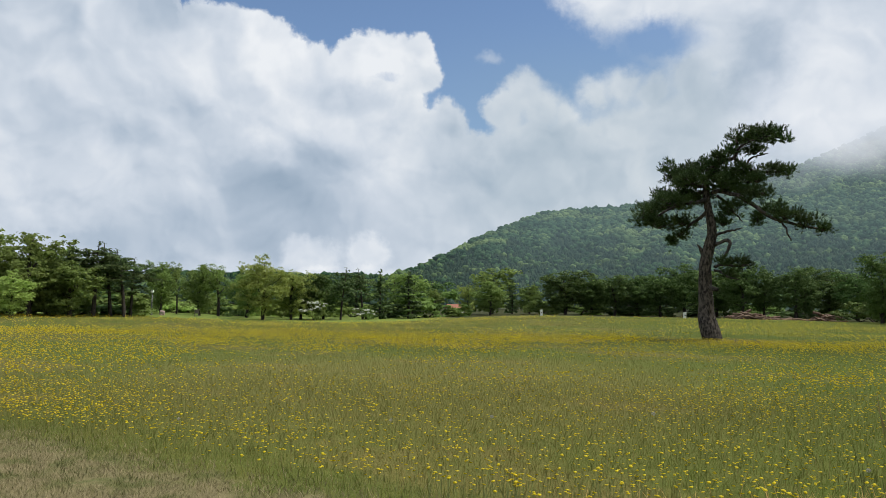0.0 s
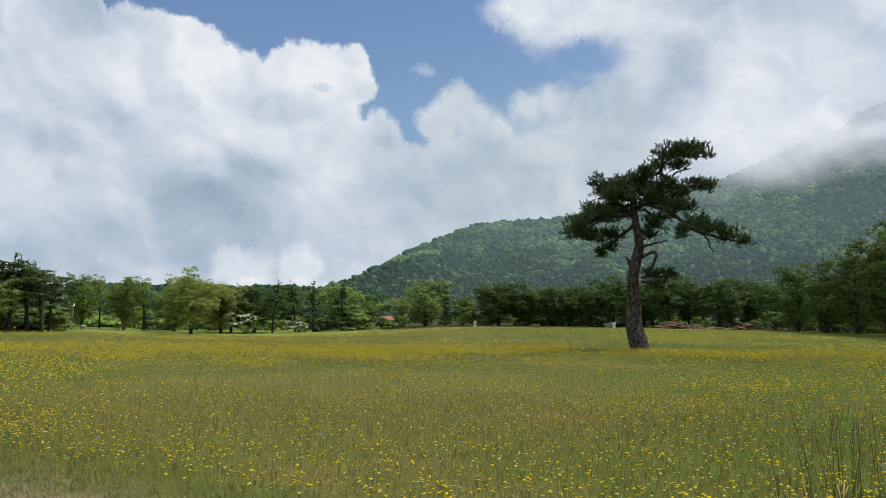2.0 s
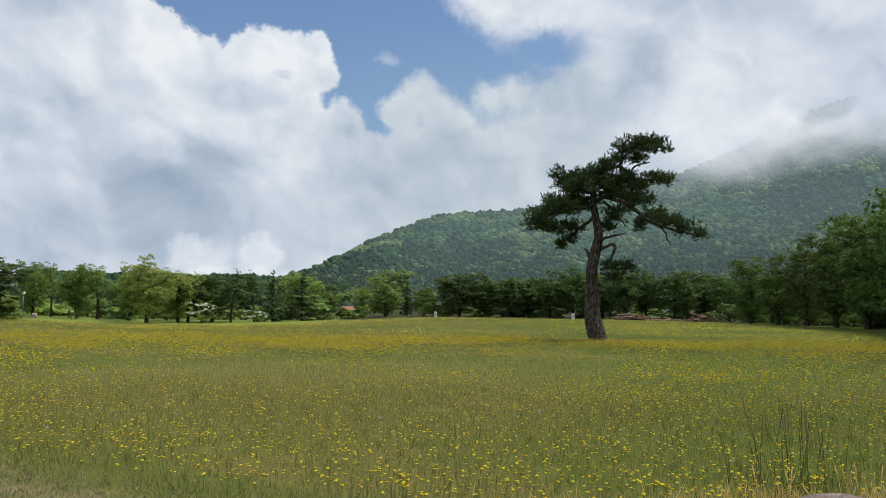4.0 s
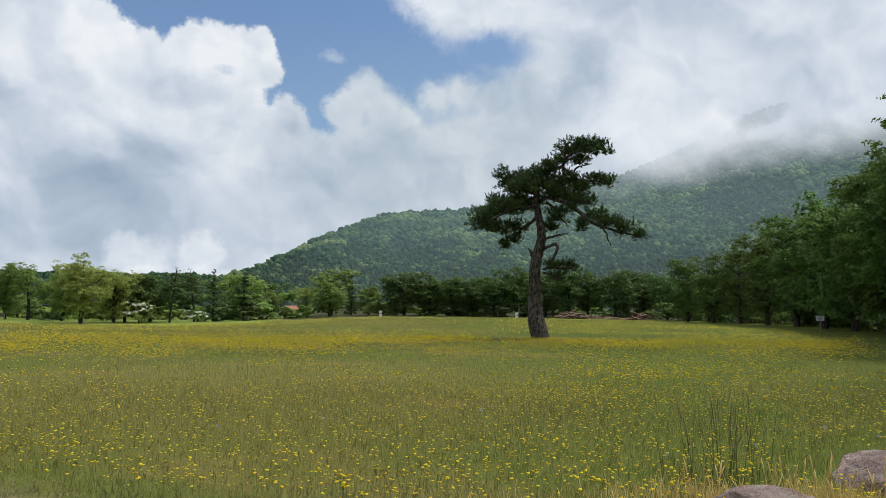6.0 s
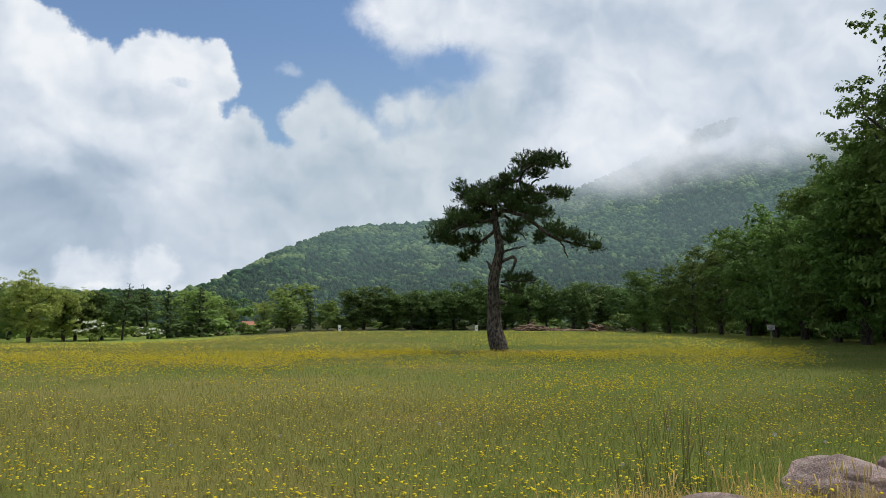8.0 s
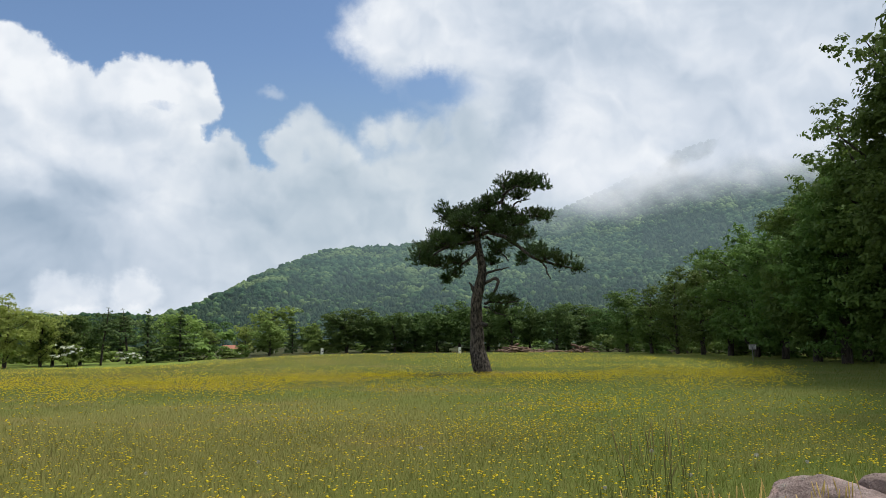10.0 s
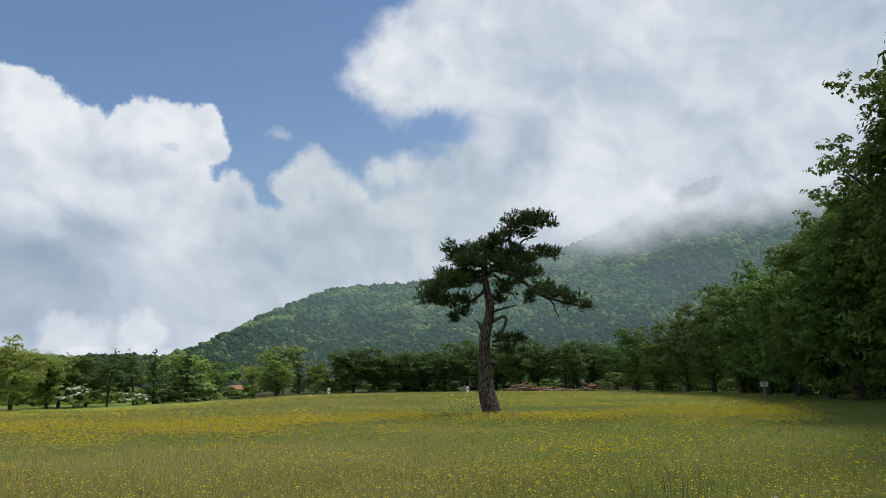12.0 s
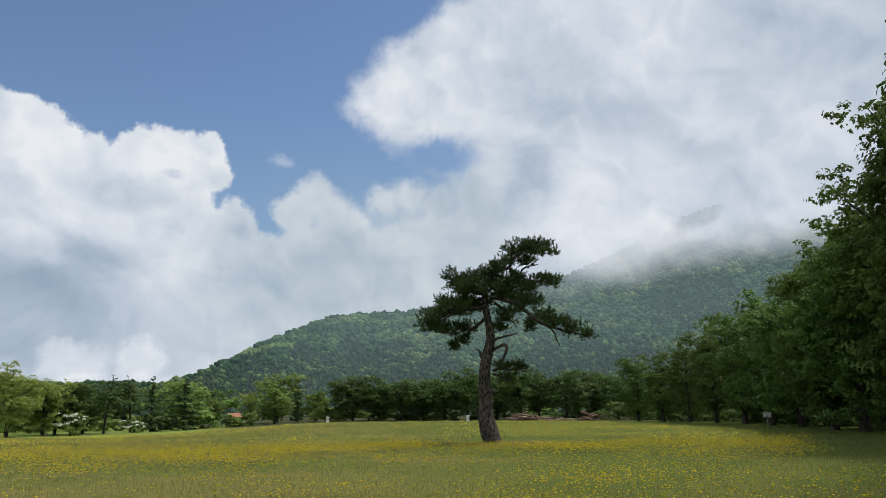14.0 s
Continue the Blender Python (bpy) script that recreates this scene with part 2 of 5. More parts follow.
def ground_color(n):
    p = place(n)
    base = meadow_tint(n, (0.084, 0.122, 0.019), (0.178, 0.152, 0.046), p)
    base = n.mix(n.step(n.noise(p, 14.0, 4.0, 0.7), 0.35, 0.7, 0.0, 0.4), base, (0.075, 0.095, 0.014))
    flat = n.vec("MULTIPLY", p, (1, 1, 0))
    r = n.add("ShaderNodeVectorMath", {0: flat}, operation="LENGTH").outputs["Value"]
    lawn = n.mix(n.noise(p, 0.4, 3.0), (0.13, 0.19, 0.035), (0.17, 0.21, 0.05))
    side = n.add("ShaderNodeSeparateXYZ", {0: p}).outputs
    side = n.math("DIVIDE", side[0], n.math("MAXIMUM", side[1], 1.0))
    base = n.mix(n.math("MULTIPLY", n.step(r, 88.0, 92.0), n.step(side, -0.08, -0.13)), base, lawn)
    wood = n.mix(n.noise(p, 0.2, 4.0), (0.035, 0.045, 0.015), (0.06, 0.06, 0.025))
    base = n.mix(n.step(n.math("MULTIPLY_ADD", n.step(side, -0.13, -0.06), 34.0, r), 128.0, 136.0), base, wood)
    dry = n.mix(n.noise(p, 22.0, 5.0, 0.7), (0.150, 0.130, 0.060), (0.260, 0.220, 0.115))
    dry = n.mix(n.step(n.noise(p, 2.6, 4.0, 0.65), 0.45, 0.66, 0.0, 0.8), dry, (0.100, 0.112, 0.036))
    base = n.mix(mown_mask(n, p), base, dry)
    under = n.add("ShaderNodeVectorMath", {0: flat, 1: (9.8, 31.9, 0)}, operation="DISTANCE").outputs["Value"]
    under = n.math("MULTIPLY_ADD", n.noise(p, 0.8, 3.0), 1.6, under)
    return n.mix(n.step(under, 4.4, 1.6, 0.0, 0.85), base, n.mix(n.noise(p, 5.0, 4.0), (0.13, 0.10, 0.06), (0.085, 0.085, 0.03)))


GROUND = surface("meadow_soil_and_turf", ground_color, 0.95, lambda n: (n.noise(place(n), 9.0, 5.0, 0.7), 0.8, 0.06), spec=0.1)


def blade_color(n):
    p = place(n)
    c = meadow_tint(n, (0.096, 0.142, 0.021), (0.202, 0.174, 0.051), p)
    c = n.mix(n.step(island(n), 0.55, 1.0, 0.0, 0.5), c, (0.26, 0.225, 0.075))
    return n.mix(n.step(island(n), 0.4, 0.0, 0.0, 0.5), c, (0.080, 0.118, 0.018))


BLADE = surface("meadow_grass", blade_color, 0.7, thin=0.25, spec=0.1, upright=1.6)
DRYGRASS = surface("dry_mown_grass", lambda n: n.mix(n.step(n.noise(place(n), 2.6, 4.0, 0.65), 0.44, 0.64, 0.0, 0.85), n.mix(island(n), (0.125, 0.115, 0.045), (0.34, 0.285, 0.165)), n.mix(island(n), (0.075, 0.095, 0.028), (0.17, 0.18, 0.06))), 0.8, thin=0.2, spec=0.1, upright=1.4)
STRAW = surface("straw", lambda n: n.mix(island(n), (0.46, 0.32, 0.09), (0.66, 0.49, 0.18)), 0.7, thin=0.3, spec=0.2, upright=1.0)
SEED = surface("brown_seed_heads", lambda n: n.mix(island(n), (0.17, 0.14, 0.055), (0.25, 0.205, 0.085)), 0.8, thin=0.2, spec=0.1, upright=1.6)
REED = surface("tall_grass_green", lambda n: n.mix(island(n), (0.070, 0.085, 0.020), (0.140, 0.142, 0.042)), 0.6, thin=0.25, spec=0.2, upright=0.6)
YELLOW = surface("yellow_petals", lambda n: n.mix(island(n), (0.64, 0.50, 0.014), (0.76, 0.62, 0.03)), 0.6, thin=0.25, spec=0.1)
STEM = surface("flower_stems", lambda n: n.mix(island(n), (0.12, 0.155, 0.03), (0.17, 0.19, 0.045)), 0.6, spec=0.2, upright=1.4)
WHITE_FLOWER = surface("white_blossom", lambda n: n.mix(island(n), (0.60, 0.62, 0.52), (0.82, 0.83, 0.76)), 0.6, thin=0.3)
LEAF_MID = leafy("broad_leaves", (0.120, 0.185, 0.045), (0.220, 0.300, 0.080), 0.45)
LEAF_LIGHT = leafy("young_yellow_green_leaves", (0.22, 0.31, 0.070), (0.37, 0.45, 0.125), 0.45)
LEAF_DARK = leafy("dark_broad_leaves", (0.058, 0.105, 0.030), (0.112, 0.175, 0.048), 0.35)
LEAF_SIDE = leafy("deep_green_side_leaves", (0.062, 0.108, 0.026), (0.132, 0.200, 0.048), 0.35)
NEEDLE = leafy("pine_needles", (0.055, 0.090, 0.034), (0.120, 0.165, 0.058), 0.3)
NEEDLE_HERO = leafy("green_pine_needles", (0.020, 0.042, 0.014), (0.078, 0.118, 0.036), 0.2, rough=0.5)
BARK = barky("tree_bark", (0.020, 0.017, 0.014), (0.070, 0.058, 0.047))
PINE_BARK = barky("cracked_pine_bark", (0.013, 0.011, 0.009), (0.125, 0.104, 0.085), 11.0)
PINE_LIMB = barky("dark_pine_limb_bark", (0.022, 0.019, 0.017), (0.080, 0.068, 0.058), 9.0)


# ---------------------------------------------------------------- mesh tools
def mesh_of(name, verts, faces, mat, flat=True):
    """A mesh from arrays; faces is an (n, 3) or (n, 4) array or a list of such."""
    me = bpy.data.meshes.new(name)
    verts = np.asarray(verts, np.float32)
    groups = [np.asarray(f, np.int32) for f in (faces if isinstance(faces, list) else [faces]) if len(f)]
    me.vertices.add(len(verts))
    me.vertices.foreach_set("co", verts.ravel())
    sizes = np.concatenate([np.full(len(f), f.shape[1], np.int32) for f in groups])
    me.loops.add(int(sizes.sum()))
    me.loops.foreach_set("vertex_index", np.concatenate([f.ravel() for f in groups]))
    me.polygons.add(len(sizes))
    me.polygons.foreach_set("loop_start", np.concatenate([[0], np.cumsum(sizes)[:-1]]).astype(np.int32))
    if not flat:
        me.polygons.foreach_set("use_smooth", np.ones(len(sizes), bool))
    me.materials.append(mat)
    me.update(calc_edges=True)
    return me


def part(name, me, parent, label=""):
    ob = new(name, me)
    ob.parent = parent
    if label:
        ob["label"] = label
    return ob


def tube(points, radii, sides=8, rough=0.0, rng=None, cap=True):
    """A tapered, bent tube along points."""
    pts = np.asarray(points, float)
    k = len(pts)
    tan = np.gradient(pts, axis=0)
    tan /= np.linalg.norm(tan, axis=1)[:, None] + 1e-9
    ref = np.array([0.31, 0.93, 0.17])
    u = np.cross(tan, ref)
    u /= np.linalg.norm(u, axis=1)[:, None] + 1e-9
    v = np.cross(tan, u)
    ang = np.linspace(0, 2 * np.pi, sides, endpoint=False)
    r = np.asarray(radii, float)[:, None] * np.ones(sides)
    if rough and rng is not None:
        r = r * (1 + rough * rng.normal(0, 1, (k, sides)))
    ring = pts[:, None] + r[:, :, None] * (np.cos(ang)[None, :, None] * u[:, None] + np.sin(ang)[None, :, None] * v[:, None])
    verts = ring.reshape(-1, 3)
    i, j = np.meshgrid(np.arange(k - 1), np.arange(sides), indexing="ij")
    a, b = i * sides + j, i * sides + (j + 1) % sides
    quads = np.stack([a, b, b + sides, a + sides], -1).reshape(-1, 4)
    if cap:
        verts = np.vstack([verts, pts[-1:]])
        j = np.arange(sides)
        tris = np.stack([(k - 1) * sides + j, (k - 1) * sides + (j + 1) % sides, np.full(sides, k * sides)], -1)
        return verts, quads, tris
    return verts, quads, np.zeros((0, 3), int)


def joined(pieces):
    """Joins (verts, quads, tris) pieces into one."""
    vs, qs, ts, base = [], [], [], 0
    for v, q, t in pieces:
        vs.append(v), qs.append(np.asarray(q).reshape(-1, 4) + base), ts.append(np.asarray(t).reshape(-1, 3) + base)
        base += len(v)
    return np.vstack(vs), [np.vstack(qs), np.vstack(ts)]


def spline(points, k=16):
    """Resamples a bent line smoothly (Catmull-Rom); rows may carry a radius as fourth column."""
    p = np.asarray(points, float)
    p = np.vstack([2 * p[0] - p[1], p, 2 * p[-1] - p[-2]])
    out = []
    n = len(p) - 3
    for s in np.linspace(0, n - 1e-6, k):
        i, t = int(s), s - int(s)
        a, b, c, d = p[i:i + 4]
        out.append(0.5 * (2 * b + (c - a) * t + (2 * a - 5 * b + 4 * c - d) * t * t + (3 * b - a - 3 * c + d) * t ** 3))
    return np.array(out)


def unit(v):
    return v / (np.linalg.norm(v, axis=-1, keepdims=True) + 1e-9)


def leaves(centres, radii, count, size, rng, up=0.6, shell=0.45, sprays=9):
    """Leaf cards, folded diamonds of two triangles, in many small sprays that make up larger clumps and face outwards from them."""
    c, r = np.asarray(centres, float), np.asarray(radii, float)
    out = unit(rng.normal(0, 1, (len(c), sprays, 3)) + (0, 0, 0.25))
    deep = rng.uniform(0.45, 1.05, (len(c), sprays, 1))
    mid = (c[:, None] + out * r[:, None] * deep).reshape(-1, 3)
    small = (r[:, None] * rng.uniform(0.26, 0.55, (len(c), sprays, 1)) * (1, 1, 0.62)).reshape(-1, 3)
    lean = (out * 0.55).reshape(-1, 3)
    weight = np.prod(small, axis=1) ** (2 / 3)
    k = rng.choice(len(mid), count, p=weight / weight.sum())
    d = unit(rng.normal(0, 1, (count, 3)))
    pos = mid[k] + d * small[k] * (rng.random(count) ** shell)[:, None]
    nor = unit(d * 0.6 + lean[k] + rng.normal(0, 0.34, (count, 3)) + (0, 0, up))
    a = unit(np.cross(nor, rng.normal(0, 1, (count, 3))))
    b = np.cross(nor, a)
    s = size * rng.uniform(0.6, 1.3, count)[:, None]
    droop = (0, 0, -0.22)
    v = np.stack([pos - a * s * 0.5, pos + b * s * 0.36 + nor * s * 0.06, pos + a * s * 0.6 + np.array(droop) * s, pos - b * s * 0.36 + nor * s * 0.06], 1)
    f = np.arange(count * 4).reshape(-1, 4)
    return v.reshape(-1, 3), np.vstack([f[:, [0, 1, 2]], f[:, [0, 2, 3]]])


# ---------------------------------------------------------------- ground
EDGE_AZ = [-180, -60, -36, -25, -19, -13, -8.7, -4.3, 0, 2.6, 20, 26, 34, 60, 180]
EDGE_Z = [0, -0.45, -0.62, -0.80, -1.14, -1.17, -1.0, -0.68, -0.22, -0.06, 0.02, -0.02, 0, 0, 0]


def ground_z(x, y):
    x, y = np.asarray(x, float), np.asarray(y, float)
    r, az = np.hypot(x, y), np.degrees(np.arctan2(x, y))
    z = np.interp(az, EDGE_AZ, EDGE_Z) * smooth(22, 88, r)
    z = z + 0.03 * np.sin(x * 0.31 + 0.4) * np.cos(y * 0.27) + 0.012 * np.sin(x * 1.3) * np.sin(y * 1.1 + 1)
    return z + np.maximum(r - 130, 0) * 0.012 - smooth(700, 3000, r) * 60


def build_ground():
    rings = np.concatenate([[0.01], np.geomspace(0.6, 4600, 190)])
    seg = 288
    ang = np.linspace(0, 2 * np.pi, seg, endpoint=False)
    x, y = rings[:, None] * np.sin(ang), rings[:, None] * np.cos(ang)
    v = np.stack([x, y, ground_z(x, y)], -1).reshape(-1, 3)
    i, j = np.meshgrid(np.arange(len(rings) - 1), np.arange(seg), indexing="ij")
    a, b = i * seg + j, i * seg + (j + 1) % seg
    q = np.stack([a, a + seg, b + seg, b], -1).reshape(-1, 4)
    ob = new("ground", mesh_of("ground", v, q, GROUND, flat=False))
    tagged(ob, "meadow ground of green and dry turf, mown beside the path", "meadow", kind="structure")


build_ground()


# ---------------------------------------------------------------- hill and mountain
CREST_AZ = [-60, -36, -25, -13, -9.2, -6.6, -4.4, -2.2, 0, 2.6, 4.3, 8.5, 14.1, 20.7, 25, 29.4, 33, 40, 47, 60]
CREST_EL = [1.2, 1.4, 1.7, 1.8, 1.8, 2.8, 3.8, 5.0, 5.9, 6.9, 7.1, 7.3, 8.2, 9.9, 11.6, 13.8, 14.6, 14.0, 13.0, 9]
HILL_NEAR = 190.0


def crest_r(az):
    return np.interp(az, [-60, -12, -8, 0, 12, 26, 45, 60], [420, 480, 700, 1150, 1350, 1750, 1800, 1500])


def hill_point(az, s):
    """A point of the slope: az in degrees, s from the foot (0) to the crest (1) and down behind it (to 1.6)."""
    rc, ec = crest_r(az), np.interp(az, CREST_AZ, CREST_EL)
    r = HILL_NEAR + (rc - HILL_NEAR) * s
    gully = 0.35 * np.sin(az * 0.55 + 3 * s) + 0.25 * np.sin(az * 1.3 - 5 * s + 1) + 0.12 * np.sin(az * 3.1 + 9 * s)
    front = np.clip(s, 0, 1)
    el = -0.3 + (ec + 0.3) * front ** 0.92 + gully * np.sin(np.pi * front) * np.clip(ec / 7, 0.2, 1)
    z = EYE[2] + r * np.tan(np.radians(el))
    z = z - np.maximum(s - 1, 0) * rc * 0.35
    a = np.radians(az)
    return np.stack([EYE[0] + r * np.sin(a), EYE[1] + r * np.cos(a), z], -1)


def build_hill():
    az, s = np.linspace(-60, 60, 241), np.linspace(0, 1.6, 70)
    grid = hill_point(az[:, None], s[None, :])
    k = len(s)
    i, j = np.meshgrid(np.arange(len(az) - 1), np.arange(k - 1), indexing="ij")
    a = i * k + j
    q = np.stack([a, a + k, a + k + 1, a + 1], -1).reshape(-1, 4)
    # floor colour darkened so that the gaps between crowns look shaded
    floor = surface("forest_floor", lambda n: n.mix(n.noise(place(n), 0.03, 5.0), (0.012, 0.026, 0.013), (0.028, 0.048, 0.022)), 0.95, spec=0.1)
    ob = new("mountain", mesh_of("mountain", grid.reshape(-1, 3), q, floor, flat=False))
    tagged(ob, "wooded mountain slope rising behind the meadow", "mountain", kind="structure")


build_hill()


def lump(detail):
    """A coarse ball, cut off below."""
    bm = bmesh.new()
    bmesh.ops.create_icosphere(bm, subdivisions=detail, radius=1)
    bmesh.ops.delete(bm, geom=[v for v in bm.verts if v.co.z < -0.6], context="VERTS")
    v = np.array([p.co for p in bm.verts])
    bm.verts.index_update()
    f = np.array([[p.index for p in q.verts] for q in bm.faces])
    bm.free()
    return v, f


def hill_wood():
    """Crowns of the wood on the slopes: round broadleaf ones and, lower down, dark pointed conifers."""
    rng = np.random.default_rng(5)
    want = 50000
    az = rng.uniform(-37, 47, want)
    ec = np.interp(az, CREST_AZ, CREST_EL)
    keep = rng.random(want) < np.clip(ec / 9, 0.16, 1)
    az = az[keep]
    s = rng.random(len(az)) ** 0.85 * 1.02
    pos = hill_point(az, s)
    pos = pos + rng.normal(0, 1.5, pos.shape) * (1, 1, 0.3)
    el = np.degrees(np.arctan2(pos[:, 2], np.hypot(pos[:, 0], pos[:, 1])))
    band = np.sin(az * 0.35) * 0.6 + 4.3 + 0.7 * np.sin(az * 1.7 + 1)
    conifer = (s < 0.9) & (rng.random(len(az)) < np.where(el < band, 0.88, 0.10)) | ((az > 27) & (az < 33) & (el > 6) & (el < 9.5) & (rng.random(len(az)) < 0.85))
    for name, pick, mat, label in (("broadleaf_wood", ~conifer, HILL_BROAD, "fresh green broadleaf wood on the mountain slope"),
                                   ("conifer_wood", conifer, HILL_DARK, "dark conifer wood on the lower mountain slope")):
        ball, tri = lump(1)
        p = pos[pick]
        k = len(p)
        size = rng.uniform(2.5, 5.6, k) * np.clip(np.hypot(p[:, 0], p[:, 1]) / 1050, 0.38, 1.0) * (1.0 if name == "broadleaf_wood" else 0.66)
        shape = ball[None] * (1 + rng.normal(0, 0.22, (k, len(ball), 1)))
        tall = rng.uniform(0.65, 0.95, k) if name == "broadleaf_wood" else rng.uniform(1.0, 1.6, k)
        if name == "conifer_wood":
            up = np.clip((ball[:, 2] + 0.45) / 1.45, 0, 1)
            shape = shape * np.stack([1.05 - 0.75 * up, 1.05 - 0.75 * up, np.ones(len(up))], -1)
        v = shape * size[:, None, None] * np.stack([np.ones(k), np.ones(k), tall], -1)[:, None]
        v = v + p[:, None] + np.stack([np.zeros(k), np.zeros(k), size * 0.5], -1)[:, None]
        f = (tri[None] + (np.arange(k) * len(ball))[:, None, None]).reshape(-1, 3)
        tagged(new(name, mesh_of(name, v.reshape(-1, 3), f, mat)), label, "forest", kind="stuff")


def crown_material(name, dark, light, bright):
    def build(n):
        c = n.mix(n.step(island(n), 0.0, 1.0, 0.05, 0.95), dark, light)
        c = n.mix(n.step(n.noise(place(n), 0.011, 4.0, 0.6), 0.50, 0.64, 0.0, 0.85), c, bright)
        c = n.mix(n.step(island(n), 0.86, 0.97, 0.0, 0.6), c, bright)
        return n.mix(n.step(n.noise(place(n), 0.006, 3.0, 0.6), 0.48, 0.62, 0.0, 0.55), c, dark)
    return surface(name, build, 0.9, lambda n: (n.noise(place(n), 0.55, 3.0, 0.6), 0.9, 1.0), spec=0.08)


HILL_BROAD = crown_material("slope_broadleaf_crowns", (0.020, 0.052, 0.028), (0.056, 0.108, 0.046), (0.145, 0.205, 0.078))
HILL_DARK = crown_material("slope_conifer_crowns", (0.014, 0.032, 0.023), (0.030, 0.054, 0.034), (0.045, 0.074, 0.040))
hill_wood()


def mist():
    """Cloud that lies on the mountain, and thin haze painted before the slopes: one glowing veil."""
    az, el = np.linspace(-40, 56, 97), np.linspace(-0.4, 27, 40)
    a, e = np.radians(az)[:, None], np.radians(el)[None, :]
    r = 172.0
    v = np.stack([EYE[0] + r * np.sin(a) + 0 * e, EYE[1] + r * np.cos(a) + 0 * e, EYE[2] + r * np.tan(e) + 0 * a], -1)
    k = len(el)
    i, j = np.meshgrid(np.arange(len(az) - 1), np.arange(k - 1), indexing="ij")
    q = (i * k + j)
    q = np.stack([q, q + k, q + k + 1, q + 1], -1).reshape(-1, 4)
    m, n, out = material("mountain_cloud")
    d = n.vec("NORMALIZE", n.vec("SUBTRACT", place(n), EYE))
    s = n.add("ShaderNodeSeparateXYZ", {0: d}).outputs
    a0 = n.math("MULTIPLY", n.math("ARCTAN2", s[0], s[1]), 57.2958)
    e0 = n.math("MULTIPLY", n.math("ARCSINE", s[2]), 57.2958)
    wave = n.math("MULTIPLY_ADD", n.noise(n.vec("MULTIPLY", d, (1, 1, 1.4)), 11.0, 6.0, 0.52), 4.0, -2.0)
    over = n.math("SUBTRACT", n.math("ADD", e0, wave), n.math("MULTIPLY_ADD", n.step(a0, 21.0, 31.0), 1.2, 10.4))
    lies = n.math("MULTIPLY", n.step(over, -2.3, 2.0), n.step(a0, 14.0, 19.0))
    tear = n.add("ShaderNodeSeparateXYZ", {0: n.noise(d, 24.0, 5.0, 0.6, True)}).outputs
    a1, e1 = n.math("MULTIPLY_ADD", tear[0], 3.0, n.math("SUBTRACT", a0, 32.2)), n.math("MULTIPLY_ADD", tear[1], 2.0, n.math("SUBTRACT", e0, 14.7))
    x, y = n.math("MULTIPLY", a1, 1 / 1.9), n.math("MULTIPLY", n.math("MULTIPLY_ADD", a1, -0.45, e1), 1 / 0.75)
    gap = n.step(n.math("ADD", n.math("MULTIPLY", x, x), n.math("MULTIPLY", y, y)), 1.8, 0.0, 0.0, 0.5)
    lies = n.math("SUBTRACT", lies, n.math("MULTIPLY", gap, n.noise(d, 40.0, 4.0)), clamp=True)
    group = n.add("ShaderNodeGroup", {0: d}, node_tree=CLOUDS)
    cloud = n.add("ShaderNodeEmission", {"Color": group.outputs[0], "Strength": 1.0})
    # stand-in for aerial haze: a bluish glow laid over the slopes
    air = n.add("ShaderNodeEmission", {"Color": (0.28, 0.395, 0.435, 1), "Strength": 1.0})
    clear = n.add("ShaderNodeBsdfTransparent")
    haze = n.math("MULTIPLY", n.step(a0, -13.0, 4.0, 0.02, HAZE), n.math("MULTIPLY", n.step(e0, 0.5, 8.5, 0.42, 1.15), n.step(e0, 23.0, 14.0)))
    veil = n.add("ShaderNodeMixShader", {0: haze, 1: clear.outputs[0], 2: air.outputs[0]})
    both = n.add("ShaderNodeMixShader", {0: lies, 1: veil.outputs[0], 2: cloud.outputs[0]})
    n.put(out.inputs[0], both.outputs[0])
    tagged(new("mountain_cloud", mesh_of("mountain_cloud", v.reshape(-1, 3), q, m, flat=False)), "glowing veil of soft white cloud on the mountain top and painted bluish haze", "cloud", kind="structure")


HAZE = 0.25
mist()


# ---------------------------------------------------------------- trees
def bent_line(a, b, sag, rng, k=6, wob=0.06):
    t = np.linspace(0, 1, k)[:, None]
    p = np.asarray(a)[None] * (1 - t) + np.asarray(b)[None] * t
    length = np.linalg.norm(np.asarray(b) - np.asarray(a))
    p[:, 2] += (sag * length * np.sin(np.pi * t))[:, 0]
    p[1:-1] += rng.normal(0, wob * length, (k - 2, 3))
    return p


